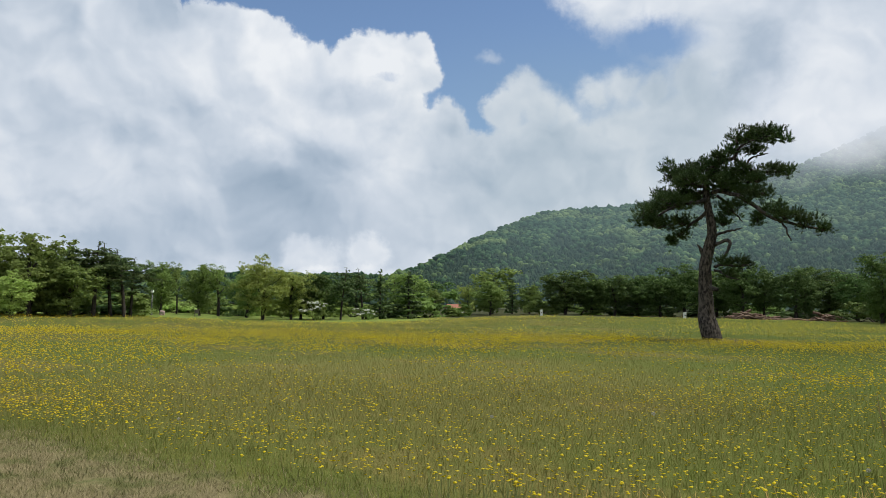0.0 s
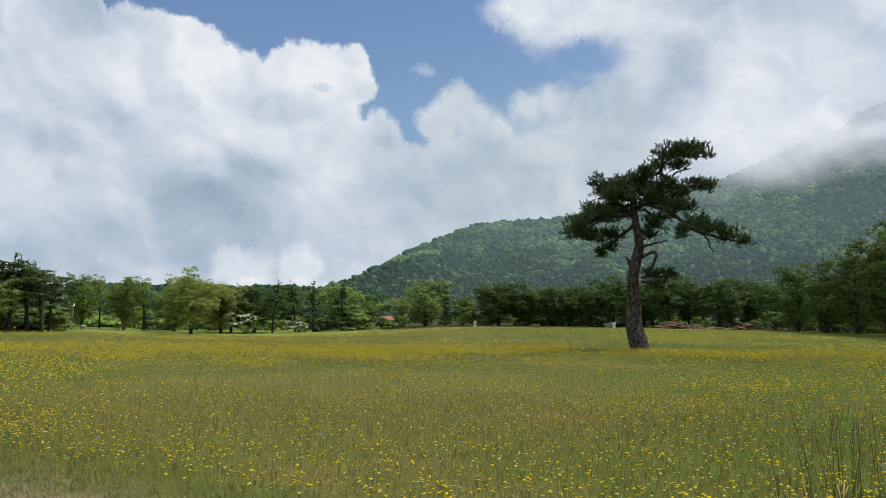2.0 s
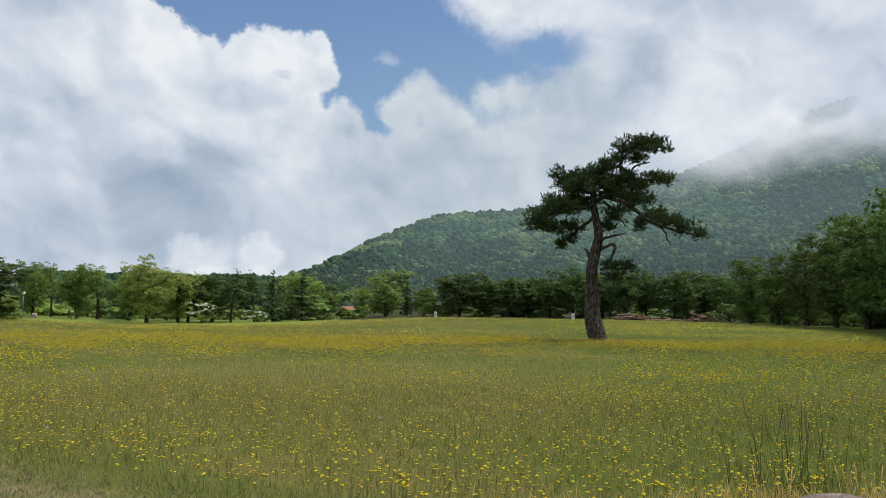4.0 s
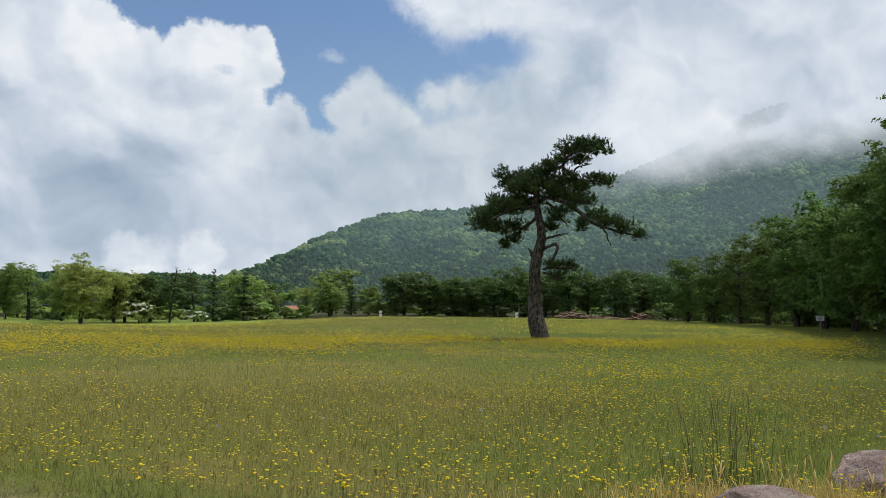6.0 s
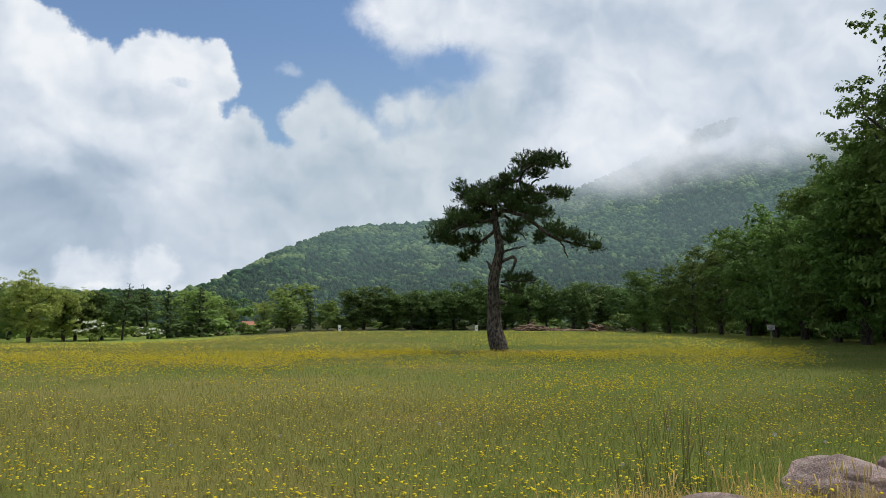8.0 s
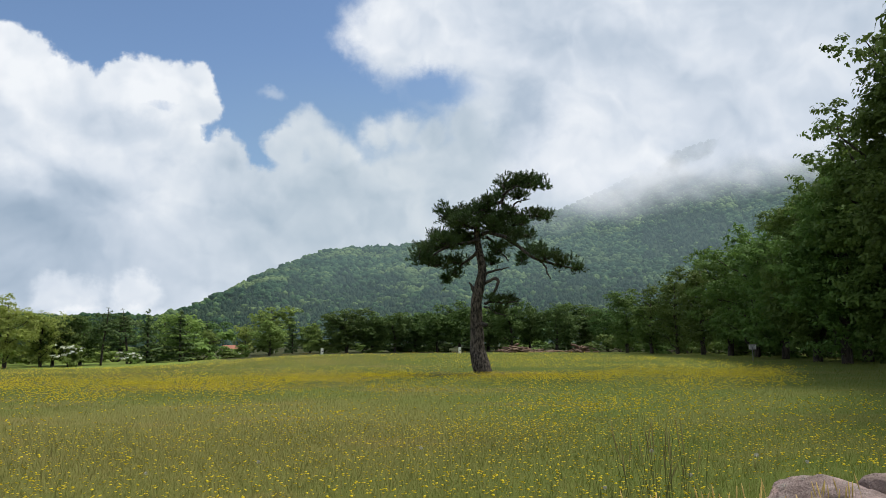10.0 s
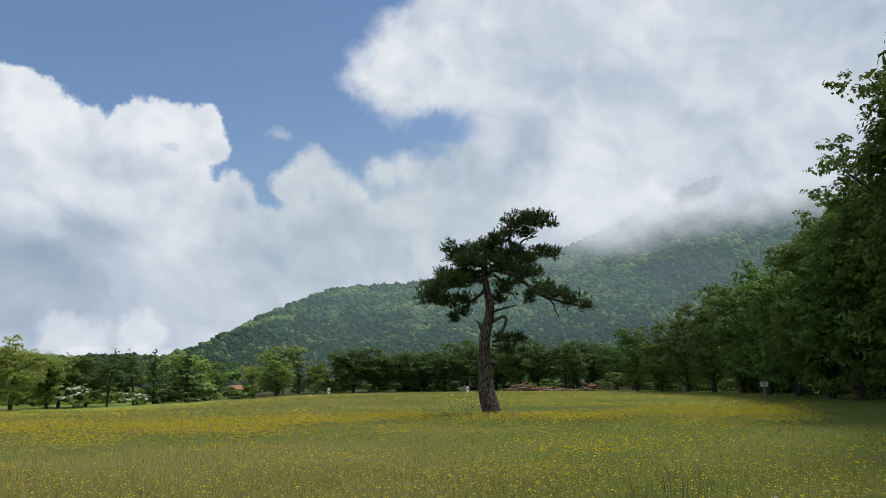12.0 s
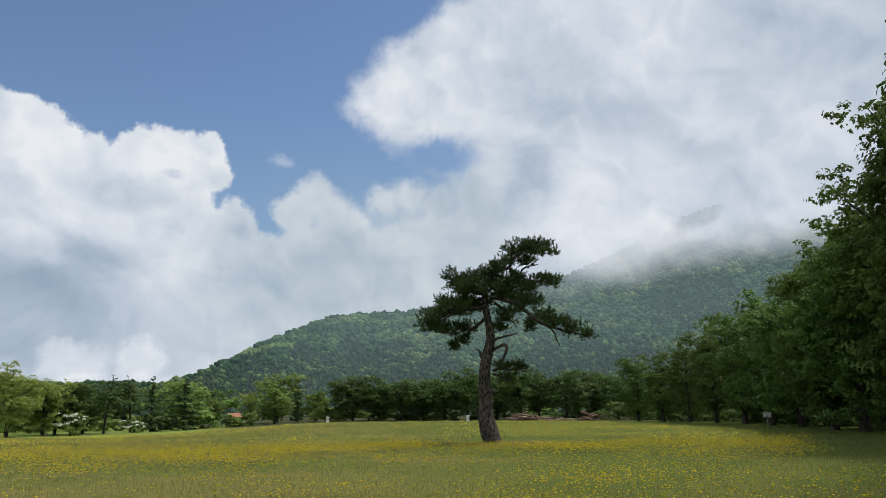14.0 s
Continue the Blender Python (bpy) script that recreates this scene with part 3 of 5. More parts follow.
def broadleaf(seed, height, width, leaf, count, mat, limbs=7, clear=0.22, lean=0.0, label="", top=0.55, core=1.0, dome=1.0):
    """A broadleaf tree: bent tapered trunk, limbs, and a crown of leaf cards in uneven clumps."""
    rng = np.random.default_rng(seed)
    root = new("broadleaf_tree")
    tagged(root, label, "tree")
    h, w = height, width / 2
    rt = 0.018 * h + 0.05
    axis = spline([(0, 0, -0.2), (lean * 0.2 * h + rng.normal(0, 0.02) * h, rng.normal(0, 0.015) * h, 0.3 * h),
                   (lean * 0.5 * h, rng.normal(0, 0.02) * h, 0.62 * h), (lean * 0.7 * h, 0, 0.9 * h)], 12)
    v, q, t = tube(axis, rt * np.linspace(1.25, 0.18, 12) ** 0.9, 8, 0.05, rng)
    part("trunk", mesh_of("trunk", v, [q, t], BARK, False), root)
    cs, rs = [], []
    for i in range(limbs):
        f = clear + (0.92 - clear) * (i + rng.random()) / limbs
        start = axis[int(f * 0.85 * 11)]
        ang = i * 2.4 + rng.normal(0, 0.4)
        prof = np.sin(np.pi * np.clip((f - clear * 0.6) / (1.12 - clear * 0.6), 0, 1)) ** top
        reach = w * prof * rng.uniform(0.62, 0.98)
        end = np.array([lean * f * h * 0.7 + reach * np.cos(ang), reach * np.sin(ang), min(0.92, f + 0.05) * h])
        line = bent_line(start, end, 0.06, rng)
        v, q, t = tube(line, rt * np.linspace(0.42, 0.06, 6), 5)
        part("limb", mesh_of("limb", v, [q, t], BARK, False), root)
        for s in (0.45, 0.75, 1.0):
            c = start + (end - start) * s + rng.normal(0, 0.07 * w, 3)
            rad = w * rng.uniform(0.25, 0.39) * (1.15 - 0.25 * s)
            cs.append(c), rs.append((rad, rad, rad * rng.uniform(0.55, 0.8)))
            for _ in range(2):
                cs.append(c + unit(rng.normal(0, 1, 3)) * rad * (1.0, 1.0, 0.7)), rs.append(np.array((rad, rad, rad * 0.7)) * rng.uniform(0.35, 0.6))
    for f in np.linspace(clear + 0.12, 0.93, 8):
        rad = 0.42 * w * np.sin(np.pi * np.clip((f - clear * 0.6) / (1.15 - clear * 0.6), 0, 1)) ** top * core
        cs.append(axis[int(f * 11)] + rng.normal(0, 0.15 * w, 3) * (1, 1, 0.3)), rs.append((rad, rad, 0.09 * h))
    cs.append(axis[-1] + (0, 0, 0.02 * h)), rs.append((w * 0.3, w * 0.3, h * 0.06))
    # the dome that the outer twigs make up
    mid, half = (clear + 0.93) / 2 * h, (0.93 - clear) / 2 * h
    for _ in range(int(dome * 30)):
        d = unit(rng.normal(0, 1, 3) + (0, 0, 0.2))
        c = np.array((lean * 0.5 * h, 0, mid)) + d * (w * 0.74, w * 0.74, half * 0.86) * rng.uniform(0.75, 1.05)
        rad = w * rng.uniform(0.18, 0.32)
        cs.append(c), rs.append((rad, rad, rad * rng.uniform(0.55, 0.8)))
    v, f = leaves(cs, rs, count, leaf, rng)
    part("crown", mesh_of("crown", v, f, mat), root)
    return root


def layered(seed, height, width, count, mat, clear=0.35, lean=0.0, cone=0.0, tiers=8, size=0.32, label="", name="pine_tree"):
    """A pine or other conifer: straight dark trunk and flat pads of needle sprays in tiers."""
    rng = np.random.default_rng(seed)
    root = new(name)
    tagged(root, label, "tree")
    h, w = height, width / 2
    axis = spline([(0, 0, -0.2), (lean * 0.25 * h, 0, 0.35 * h), (lean * 0.7 * h + rng.normal(0, 0.015) * h, 0, 0.7 * h), (lean * h, 0, 0.97 * h)], 12)
    rt = 0.014 * h + 0.05
    v, q, t = tube(axis, rt * np.linspace(1.2, 0.2, 12), 8, 0.04, rng)
    part("trunk", mesh_of("trunk", v, [q, t], BARK, False), root)
    cs, rs = [], []
    for i in range(tiers):
        g = i / (tiers - 1)
        f = clear + (0.985 - clear) * g
        width_here = w * (1 - cone * g) * (1 - 0.45 * g ** 3) * rng.uniform(0.7, 1.05)
        for k in range(5 if i < tiers - 1 else 2):
            fk = min(0.985, f + rng.normal(0, 0.025))
            start = axis[min(11, int(fk * 0.97 * 11.4))]
            ang = k * 1.3 + i * 0.9 + rng.normal(0, 0.4)
            reach = width_here * rng.uniform(0.35, 1.0) * (0.4 if i == tiers - 1 else 1)
            end = start + (reach * np.cos(ang), reach * np.sin(ang), reach * rng.uniform(-0.1, 0.35) * (1 - cone) - reach * 0.1 * cone)
            if k % 2 == 0:
                v, q, t = tube(bent_line(start, end, -0.03, rng), rt * np.linspace(0.35, 0.06, 6), 4)
                part("limb", mesh_of("limb", v, [q, t], BARK, False), root)
            for sp in (0.4, 0.75, 1.0):
                rad = (reach * rng.uniform(0.22, 0.38) + 0.15) * rng.uniform(0.8, 1.2)
                cs.append(start + (end - start) * sp + rng.normal(0, 0.12, 3)), rs.append((rad, rad, rad * rng.uniform(0.35, 0.6)))
    cs.append(axis[-1]), rs.append((0.35, 0.35, 0.5))
    v, f = leaves(cs, rs, count, size, rng, up=0.9, shell=0.6, sprays=5)
    part("crown", mesh_of("crown", v, f, mat), root)
    return root


def shrub(seed, height, width, count, mat, size=0.3, label="", name="shrub"):
    rng = np.random.default_rng(seed)
    root = new(name)
    tagged(root, label, "shrub")
    k = 9
    cs = np.stack([rng.normal(0, 0.27 * width, k), rng.normal(0, 0.27 * width, k), rng.uniform(0.12, 0.72, k) * height], -1)
    rs = np.stack([rng.uniform(0.15, 0.28, k) * width, rng.uniform(0.15, 0.28, k) * width, rng.uniform(0.16, 0.3, k) * height], -1)
    stems = [tube(bent_line((0, 0, -0.1), c, 0.05, rng), np.linspace(0.05, 0.015, 6) * height / 2, 4) for c in cs[:5]]
    for v, q, t in stems:
        part("stem", mesh_of("stem", v, [q, t], BARK, False), root)
    v, f = leaves(cs, rs, count, size, rng)
    part("crown", mesh_of("crown", v, f, mat), root)
    return root


def blossom_shrub():
    root = shrub(81, 3, 3.2, 1500, LEAF_MID, 0.26, "green shrub with white blossom", "blossoming_shrub")
    rng = np.random.default_rng(82)
    cs = np.stack([rng.normal(0, 0.8, 9), rng.normal(0, 0.8, 9), rng.uniform(0.7, 2.6, 9)], -1)
    v, f = leaves(cs, np.full((9, 3), (0.55, 0.55, 0.22)), 420, 0.24, rng, 0.9)
    part("blossom", mesh_of("blossom", v, f, WHITE_FLOWER), root, "white blossom")
    return root


def stand(proto, az, dist, height, proto_height, turn, widen=1.0, group="", label=""):
    """Sets a copy of a tree at an azimuth and distance from the path, scaled to its height."""
    x, y = EYE[0] + dist * math.sin(radians(az)), EYE[1] + dist * math.cos(radians(az))
    ob = copy_thing(proto, Matrix())
    k = height / proto_height
    ob.matrix_basis = Matrix.LocRotScale((x, y, float(ground_z(x, y)) - 0.05), Euler((0, 0, turn)), (k * widen, k * widen, k))
    tagged(ob, label, group=group)
    return ob


def woods():
    rng = random.Random(3)
    kinds = {
        "mid": [broadleaf(s, 9, 7.5, 0.27, 9000, LEAF_MID, 9, 0.14, label="green broadleaf tree at the meadow's edge") for s in (11, 12, 13)],
        "dark": [broadleaf(s, 9, 7.8, 0.28, 9000, LEAF_DARK, 9, 0.20, label="dark green broadleaf tree at the meadow's edge") for s in (21, 22, 23)],
        "light": [broadleaf(s, 9, 8, 0.27, 8000, LEAF_LIGHT, 9, 0.16, label="young yellow-green broadleaf tree on the lawn") for s in (31, 32)],
        "lean": [broadleaf(s, 9, 7, 0.26, 3200, LEAF_MID, 6, 0.5, 0.22, core=0.3, dome=0.0, label="thin leaning broadleaf tree with a bare trunk") for s in (41,)],
        "pine": [layered(s, 10, 7.6, 5000, NEEDLE, 0.46, l, 0.08, 6, 0.25, label="dark pine with a bare lower trunk") for s, l in ((51, 0.03), (52, -0.14), (53, 0.12))],
        "fir": [layered(s, 9, 5.5, 4200, NEEDLE, 0.14, 0.0, 0.72, 10, label="dark layered conifer at the meadow's edge", name="conifer_tree") for s in (61, 62)],
        "far": [broadleaf(s, 9, 8, 0.5, 2000, m, 8, 0.1, label="green tree in the wood behind") for s, m in ((35, LEAF_MID), (36, LEAF_DARK))]
        + [layered(63, 9, 5.5, 1700, NEEDLE, 0.14, 0.0, 0.6, 9, 0.5, "dark conifer in the wood behind", "conifer_tree")],
        "bush": [shrub(s, 3, 4.5, 2200, m, label="green shrub at the meadow's edge") for s, m in ((71, LEAF_MID), (72, LEAF_MID), (73, LEAF_DARK))],
        "low": [shrub(s, 2, 5.5, 1500, LEAF_LIGHT, label="low yellow-green shrub behind the lawn") for s in (74, 75)],
        "bloom": [blossom_shrub()],
    }
    base = {"mid": 9.5, "dark": 9.7, "light": 9.3, "lean": 9, "pine": 10, "fir": 9, "far": 9, "bush": 3, "low": 2, "bloom": 3}

    def row(group, trees):
        for kind, az, dist, height, widen in trees:
            ps = kinds[kind]
            stand(ps[rng.randrange(len(ps))], az, dist, height, base[kind], rng.random() * 6.28, widen * (1.2 if kind == "dark" else 1.05), group)

    row("trees left of the meadow", [
        ("mid", -36.9, 86, 9.9, 1.15), ("mid", -34.2, 82, 9.0, 1.1), ("mid", -31.8, 82, 6.2, 1.3), ("mid", -33.0, 92, 8.4, 1.1), ("light", -35.3, 74, 4.2, 1.1), ("pine", -31.6, 88, 7.8, 1.1),
        ("pine", -30.3, 86, 8.0, 1.3), ("pine", -29.2, 88, 8.2, 1.2), ("pine", -28.3, 86, 7.4, 1.3), ("pine", -27.9, 90, 6.6, 1.1), ("mid", -25.9, 104, 7.6, 0.7),
        ("lean", -24.8, 108, 7.4, 0.6), ("mid", -23.2, 106, 7.6, 0.75), ("lean", -21.9, 104, 7.2, 1.0), ("mid", -19.9, 104, 7.2, 1.0), ("light", -18.7, 94, 8.0, 1.05)])
    row("trees behind the meadow", [
        ("light", -16.6, 98, 7.0, 0.9), ("dark", -15.9, 100, 6.7, 1.0), ("dark", -14.2, 102, 6.9, 1.0), ("pine", -12.9, 100, 7.2, 0.9), ("pine", -11.2, 104, 7.2, 1.0),
        ("fir", -9.9, 104, 6.8, 1.1), ("fir", -7.7, 104, 6.5, 1.4), ("bush", -6.3, 108, 4.5, 1.3), ("mid", -5.6, 112, 4.6, 0.8), ("light", -3.1, 116, 5.2, 0.75),
        ("mid", -1.4, 108, 5.4, 1.3), ("fir", 0.3, 114, 5.2, 1.0), ("mid", 1.6, 112, 4.8, 1.2), ("dark", 4.3, 106, 7.0, 1.2), ("dark", 6.3, 108, 6.4, 1.2),
        ("dark", 8.0, 106, 6.2, 1.1), ("dark", 9.7, 108, 6.4, 1.1), ("dark", 11.3, 106, 6.4, 1.15), ("dark", 13.0, 106, 8.0, 1.0), ("dark", 15.2, 110, 7.4, 1.1)])
    row("trees behind the log piles", [
        ("dark", 17.0, 106, 8.4, 0.8), ("dark", 18.4, 108, 7.2, 0.8), ("dark", 20.4, 106, 7.6, 1.0), ("dark", 22.6, 110, 7.6, 1.0), ("dark", 24.2, 104, 6.6, 1.0)])
    row("bushes under the trees", [
        ("bush", -37, 92, 3.2, 1.8), ("bush", -35, 90, 3.4, 1.8), ("bush", -33, 92, 3.4, 1.8), ("bush", -31.5, 94, 3.2, 1.8), ("bush", -30, 96, 3.4, 1.8), ("bush", -28.8, 94, 2.8, 1.6), ("bush", -28, 112, 3.4, 1.5), ("bush", -25, 122, 3.6, 1.5), ("bush", -22.5, 118, 3.2, 1.5), ("bush", -20.5, 112, 2.6, 1.4),
        ("bush", -17.3, 108, 2.6, 1.4), ("bush", -12, 116, 2.8, 1.6), ("bush", -8.6, 112, 2.6, 1.6), ("bush", -4.2, 108, 1.5, 1.8), ("bush", 2.6, 106, 2.6, 1.6),
        ("bush", 5.5, 112, 2.8, 2.0), ("bush", 9.0, 112, 2.8, 2.0), ("bush", 12.5, 112, 2.8, 2.0), ("bush", 17.5, 116, 2.8, 2.0), ("bush", 21.5, 116, 2.8, 2.0)])
    row("white blossoming shrubs", [("bloom", -15.0, 97, 3.4, 0.9), ("bloom", -11.1, 101, 2.0, 1.1), ("bloom", -10.6, 102, 1.5, 0.9)])
    row("low shrubs behind the lawn", [("low", -28.5 + 1.15 * i, 116 + 5 * (i % 3), 1.7 + 0.25 * (i % 2), 1.2) for i in range(14)])
    # the wood goes on behind
    far = [("far", -35 + 68 * (i + rng.random()) / 44, rng.uniform(118, 165), rng.uniform(5.5, 8.0), 1.3) for i in range(58)]
    far = [f for f in far if not -5.4 < f[1] < -2.9]
    row("wood behind the first trees", far)
    for group in kinds.values():
        for proto in group:
            for o in (*proto.children_recursive, proto):
                bpy.data.objects.remove(o)


woods()


def side_row():
    """The row of tall broadleaf trees along the meadow's shady side, and unseen ones added to shade it."""
    rng = random.Random(8)
    protos = [broadleaf(s, 14, 9.4, 0.32, 12000, LEAF_SIDE, 12, 0.10, top=0.42, label="dark green broadleaf tree in the side row or unseen beyond it for shade") for s in (96, 97, 98)]
    protos += [broadleaf(s, 14, 9.4, 0.23, 32000, LEAF_SIDE, 13, 0.10, dome=2.4, top=0.9, label="tall dark green broadleaf tree in the side row or unseen beyond it for shade") for s in (91, 92, 93)]
    protos += [broadleaf(s, 20, 11.0, 0.25, 56000, LEAF_SIDE, 20, 0.07, dome=4.0, top=1.3, label="tallest dark green broadleaf tree of the side row") for s in (104,)]
    for az, dist, height, widen in [(25.6, 92, 7.8, 1.0), (27.4, 88, 7.6, 1.1), (29.2, 84, 8.6, 1.0), (31.0, 79, 9.4, 1.0), (32.8, 74, 10.2, 1.0), (34.6, 68, 10.8, 1.0),
                                    (36.4, 62, 11.2, 1.0), (38.4, 56, 12.0, 1.0), (40.2, 50, 12.0, 1.05), (41.4, 55, 14.4, 0.95), (43.8, 46, 14.2, 1.0), (46.6, 41, 18.0, 0.95),
                                    (50.5, 37, 18.0, 1.0), (35.2, 76, 9.6, 1.1), (39.0, 68, 12.0, 1.1), (43.0, 60, 14.0, 1.1),
                                    # added out of view, only to cast shade on the meadow
                                    (56, 33, 18, 1.1), (62, 27, 18, 1.1), (71, 24, 18, 1.1), (80, 23, 18, 1.2), (90, 23, 18, 1.2)]:
        big = 44 < az < 52
        pick = 6 if big else rng.randrange(3) + (0 if dist > 57 or az > 52 else 3)
        stand(protos[pick], az, dist, height, 20 if big else 14, rng.random() * 6.28, widen, "side row of trees")
    bush = shrub(95, 3, 4.5, 1500, LEAF_SIDE, 0.30, "dark undergrowth beneath the side row", "undergrowth_bush")
    for i in range(24):
        az = 25.5 + 22 * i / 23 + rng.uniform(-0.4, 0.4)
        dist = 95 - 2.25 * (az - 25.5) + rng.uniform(3, 8)
        stand(bush, az, dist, rng.uniform(1.8, 3.2), 3, rng.random() * 6.28, 1.3, "undergrowth of the side row")
    protos.append(bush)
    for proto in protos:
        for o in (*proto.children_recursive, proto):
            bpy.data.objects.remove(o)


side_row()


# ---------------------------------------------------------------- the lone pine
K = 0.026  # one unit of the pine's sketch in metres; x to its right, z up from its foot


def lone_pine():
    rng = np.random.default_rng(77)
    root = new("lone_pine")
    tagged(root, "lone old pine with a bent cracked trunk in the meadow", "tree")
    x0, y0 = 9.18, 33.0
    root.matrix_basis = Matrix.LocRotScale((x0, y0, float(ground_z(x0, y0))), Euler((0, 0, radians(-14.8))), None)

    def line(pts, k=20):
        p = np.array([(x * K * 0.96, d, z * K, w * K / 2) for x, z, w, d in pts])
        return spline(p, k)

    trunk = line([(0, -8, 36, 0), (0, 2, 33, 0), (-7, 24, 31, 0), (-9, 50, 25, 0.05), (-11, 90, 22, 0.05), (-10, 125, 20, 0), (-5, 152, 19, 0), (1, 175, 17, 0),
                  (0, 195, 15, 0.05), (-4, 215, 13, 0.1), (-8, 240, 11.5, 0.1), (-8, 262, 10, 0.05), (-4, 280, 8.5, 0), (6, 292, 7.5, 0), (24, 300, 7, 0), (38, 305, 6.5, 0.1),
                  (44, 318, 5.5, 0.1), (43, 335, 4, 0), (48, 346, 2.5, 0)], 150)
    v, q, t = tube(trunk[:, :3], trunk[:, 3], 44)
    ring = v[:-1].reshape(len(trunk), 44, 3)
    for i, (c, w) in enumerate(zip(trunk[:, :3], trunk[:, 3])):
        for k in range(44):
            a = 2 * math.pi * k / 44
            p = Vector((math.cos(a) * 2.6, math.sin(a) * 2.6, c[2] * 3.0))
            plate = min(1.0, abs(noise.noise(p * 1.25)) * 4.5)
            lump = noise.noise(Vector((math.cos(a), math.sin(a), c[2] * 1.4)))
            ring[i, k] = c + (ring[i, k] - c) * (0.88 + 0.12 * plate + 0.14 * lump)
    v[:-1] = ring.reshape(-1, 3)
    part("trunk", mesh_of("trunk", v, [q, t], PINE_BARK, False), root, "bent trunk with deeply cracked bark")
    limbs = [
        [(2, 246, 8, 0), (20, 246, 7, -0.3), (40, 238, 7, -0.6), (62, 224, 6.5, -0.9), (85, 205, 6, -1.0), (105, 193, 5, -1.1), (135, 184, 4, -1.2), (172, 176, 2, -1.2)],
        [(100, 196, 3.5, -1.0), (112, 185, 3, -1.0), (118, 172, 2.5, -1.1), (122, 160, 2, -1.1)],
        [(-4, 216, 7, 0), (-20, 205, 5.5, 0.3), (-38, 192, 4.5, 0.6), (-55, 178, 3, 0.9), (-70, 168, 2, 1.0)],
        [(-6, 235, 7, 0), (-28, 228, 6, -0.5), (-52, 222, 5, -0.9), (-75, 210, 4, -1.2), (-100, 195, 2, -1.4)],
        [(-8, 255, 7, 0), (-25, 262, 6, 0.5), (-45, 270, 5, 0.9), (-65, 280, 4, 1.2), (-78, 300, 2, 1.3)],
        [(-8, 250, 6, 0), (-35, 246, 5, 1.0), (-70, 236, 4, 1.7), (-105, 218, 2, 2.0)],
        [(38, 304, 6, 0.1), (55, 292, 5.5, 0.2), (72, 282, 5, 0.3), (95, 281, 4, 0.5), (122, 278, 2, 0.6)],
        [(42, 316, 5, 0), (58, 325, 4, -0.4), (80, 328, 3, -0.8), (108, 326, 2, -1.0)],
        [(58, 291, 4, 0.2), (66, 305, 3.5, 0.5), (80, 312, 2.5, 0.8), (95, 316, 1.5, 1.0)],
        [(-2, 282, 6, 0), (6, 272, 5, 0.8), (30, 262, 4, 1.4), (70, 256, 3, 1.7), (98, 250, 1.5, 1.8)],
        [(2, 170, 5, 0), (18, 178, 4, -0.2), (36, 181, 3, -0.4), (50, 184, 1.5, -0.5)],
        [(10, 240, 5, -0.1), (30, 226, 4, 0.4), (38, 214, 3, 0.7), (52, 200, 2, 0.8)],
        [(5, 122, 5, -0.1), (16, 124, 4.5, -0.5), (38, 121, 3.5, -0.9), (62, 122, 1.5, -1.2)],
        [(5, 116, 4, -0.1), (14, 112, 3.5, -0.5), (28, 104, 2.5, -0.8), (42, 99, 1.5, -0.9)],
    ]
    for pts in limbs:
        p = line(pts, 14)
        p[1:-1, :3] += rng.normal(0, 0.018, (12, 3))
        v, q, t = tube(p[:, :3], p[:, 3], 8, 0.06, rng)
        part("limb", mesh_of("limb", v, [q, t], PINE_LIMB, False), root)
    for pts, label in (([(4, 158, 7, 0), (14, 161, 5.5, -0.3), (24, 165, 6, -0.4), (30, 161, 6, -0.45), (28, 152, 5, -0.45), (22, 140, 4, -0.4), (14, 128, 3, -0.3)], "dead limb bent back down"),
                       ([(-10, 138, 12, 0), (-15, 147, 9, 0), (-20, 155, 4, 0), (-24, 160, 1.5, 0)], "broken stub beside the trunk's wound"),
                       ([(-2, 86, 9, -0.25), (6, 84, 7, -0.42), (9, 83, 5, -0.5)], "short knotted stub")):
        p = line(pts, 12)
        v, q, t = tube(p[:, :3], p[:, 3], 9, 0.06, rng)
        part("limb_stub", mesh_of("limb_stub", v, [q, t], PINE_LIMB, False), root, label)
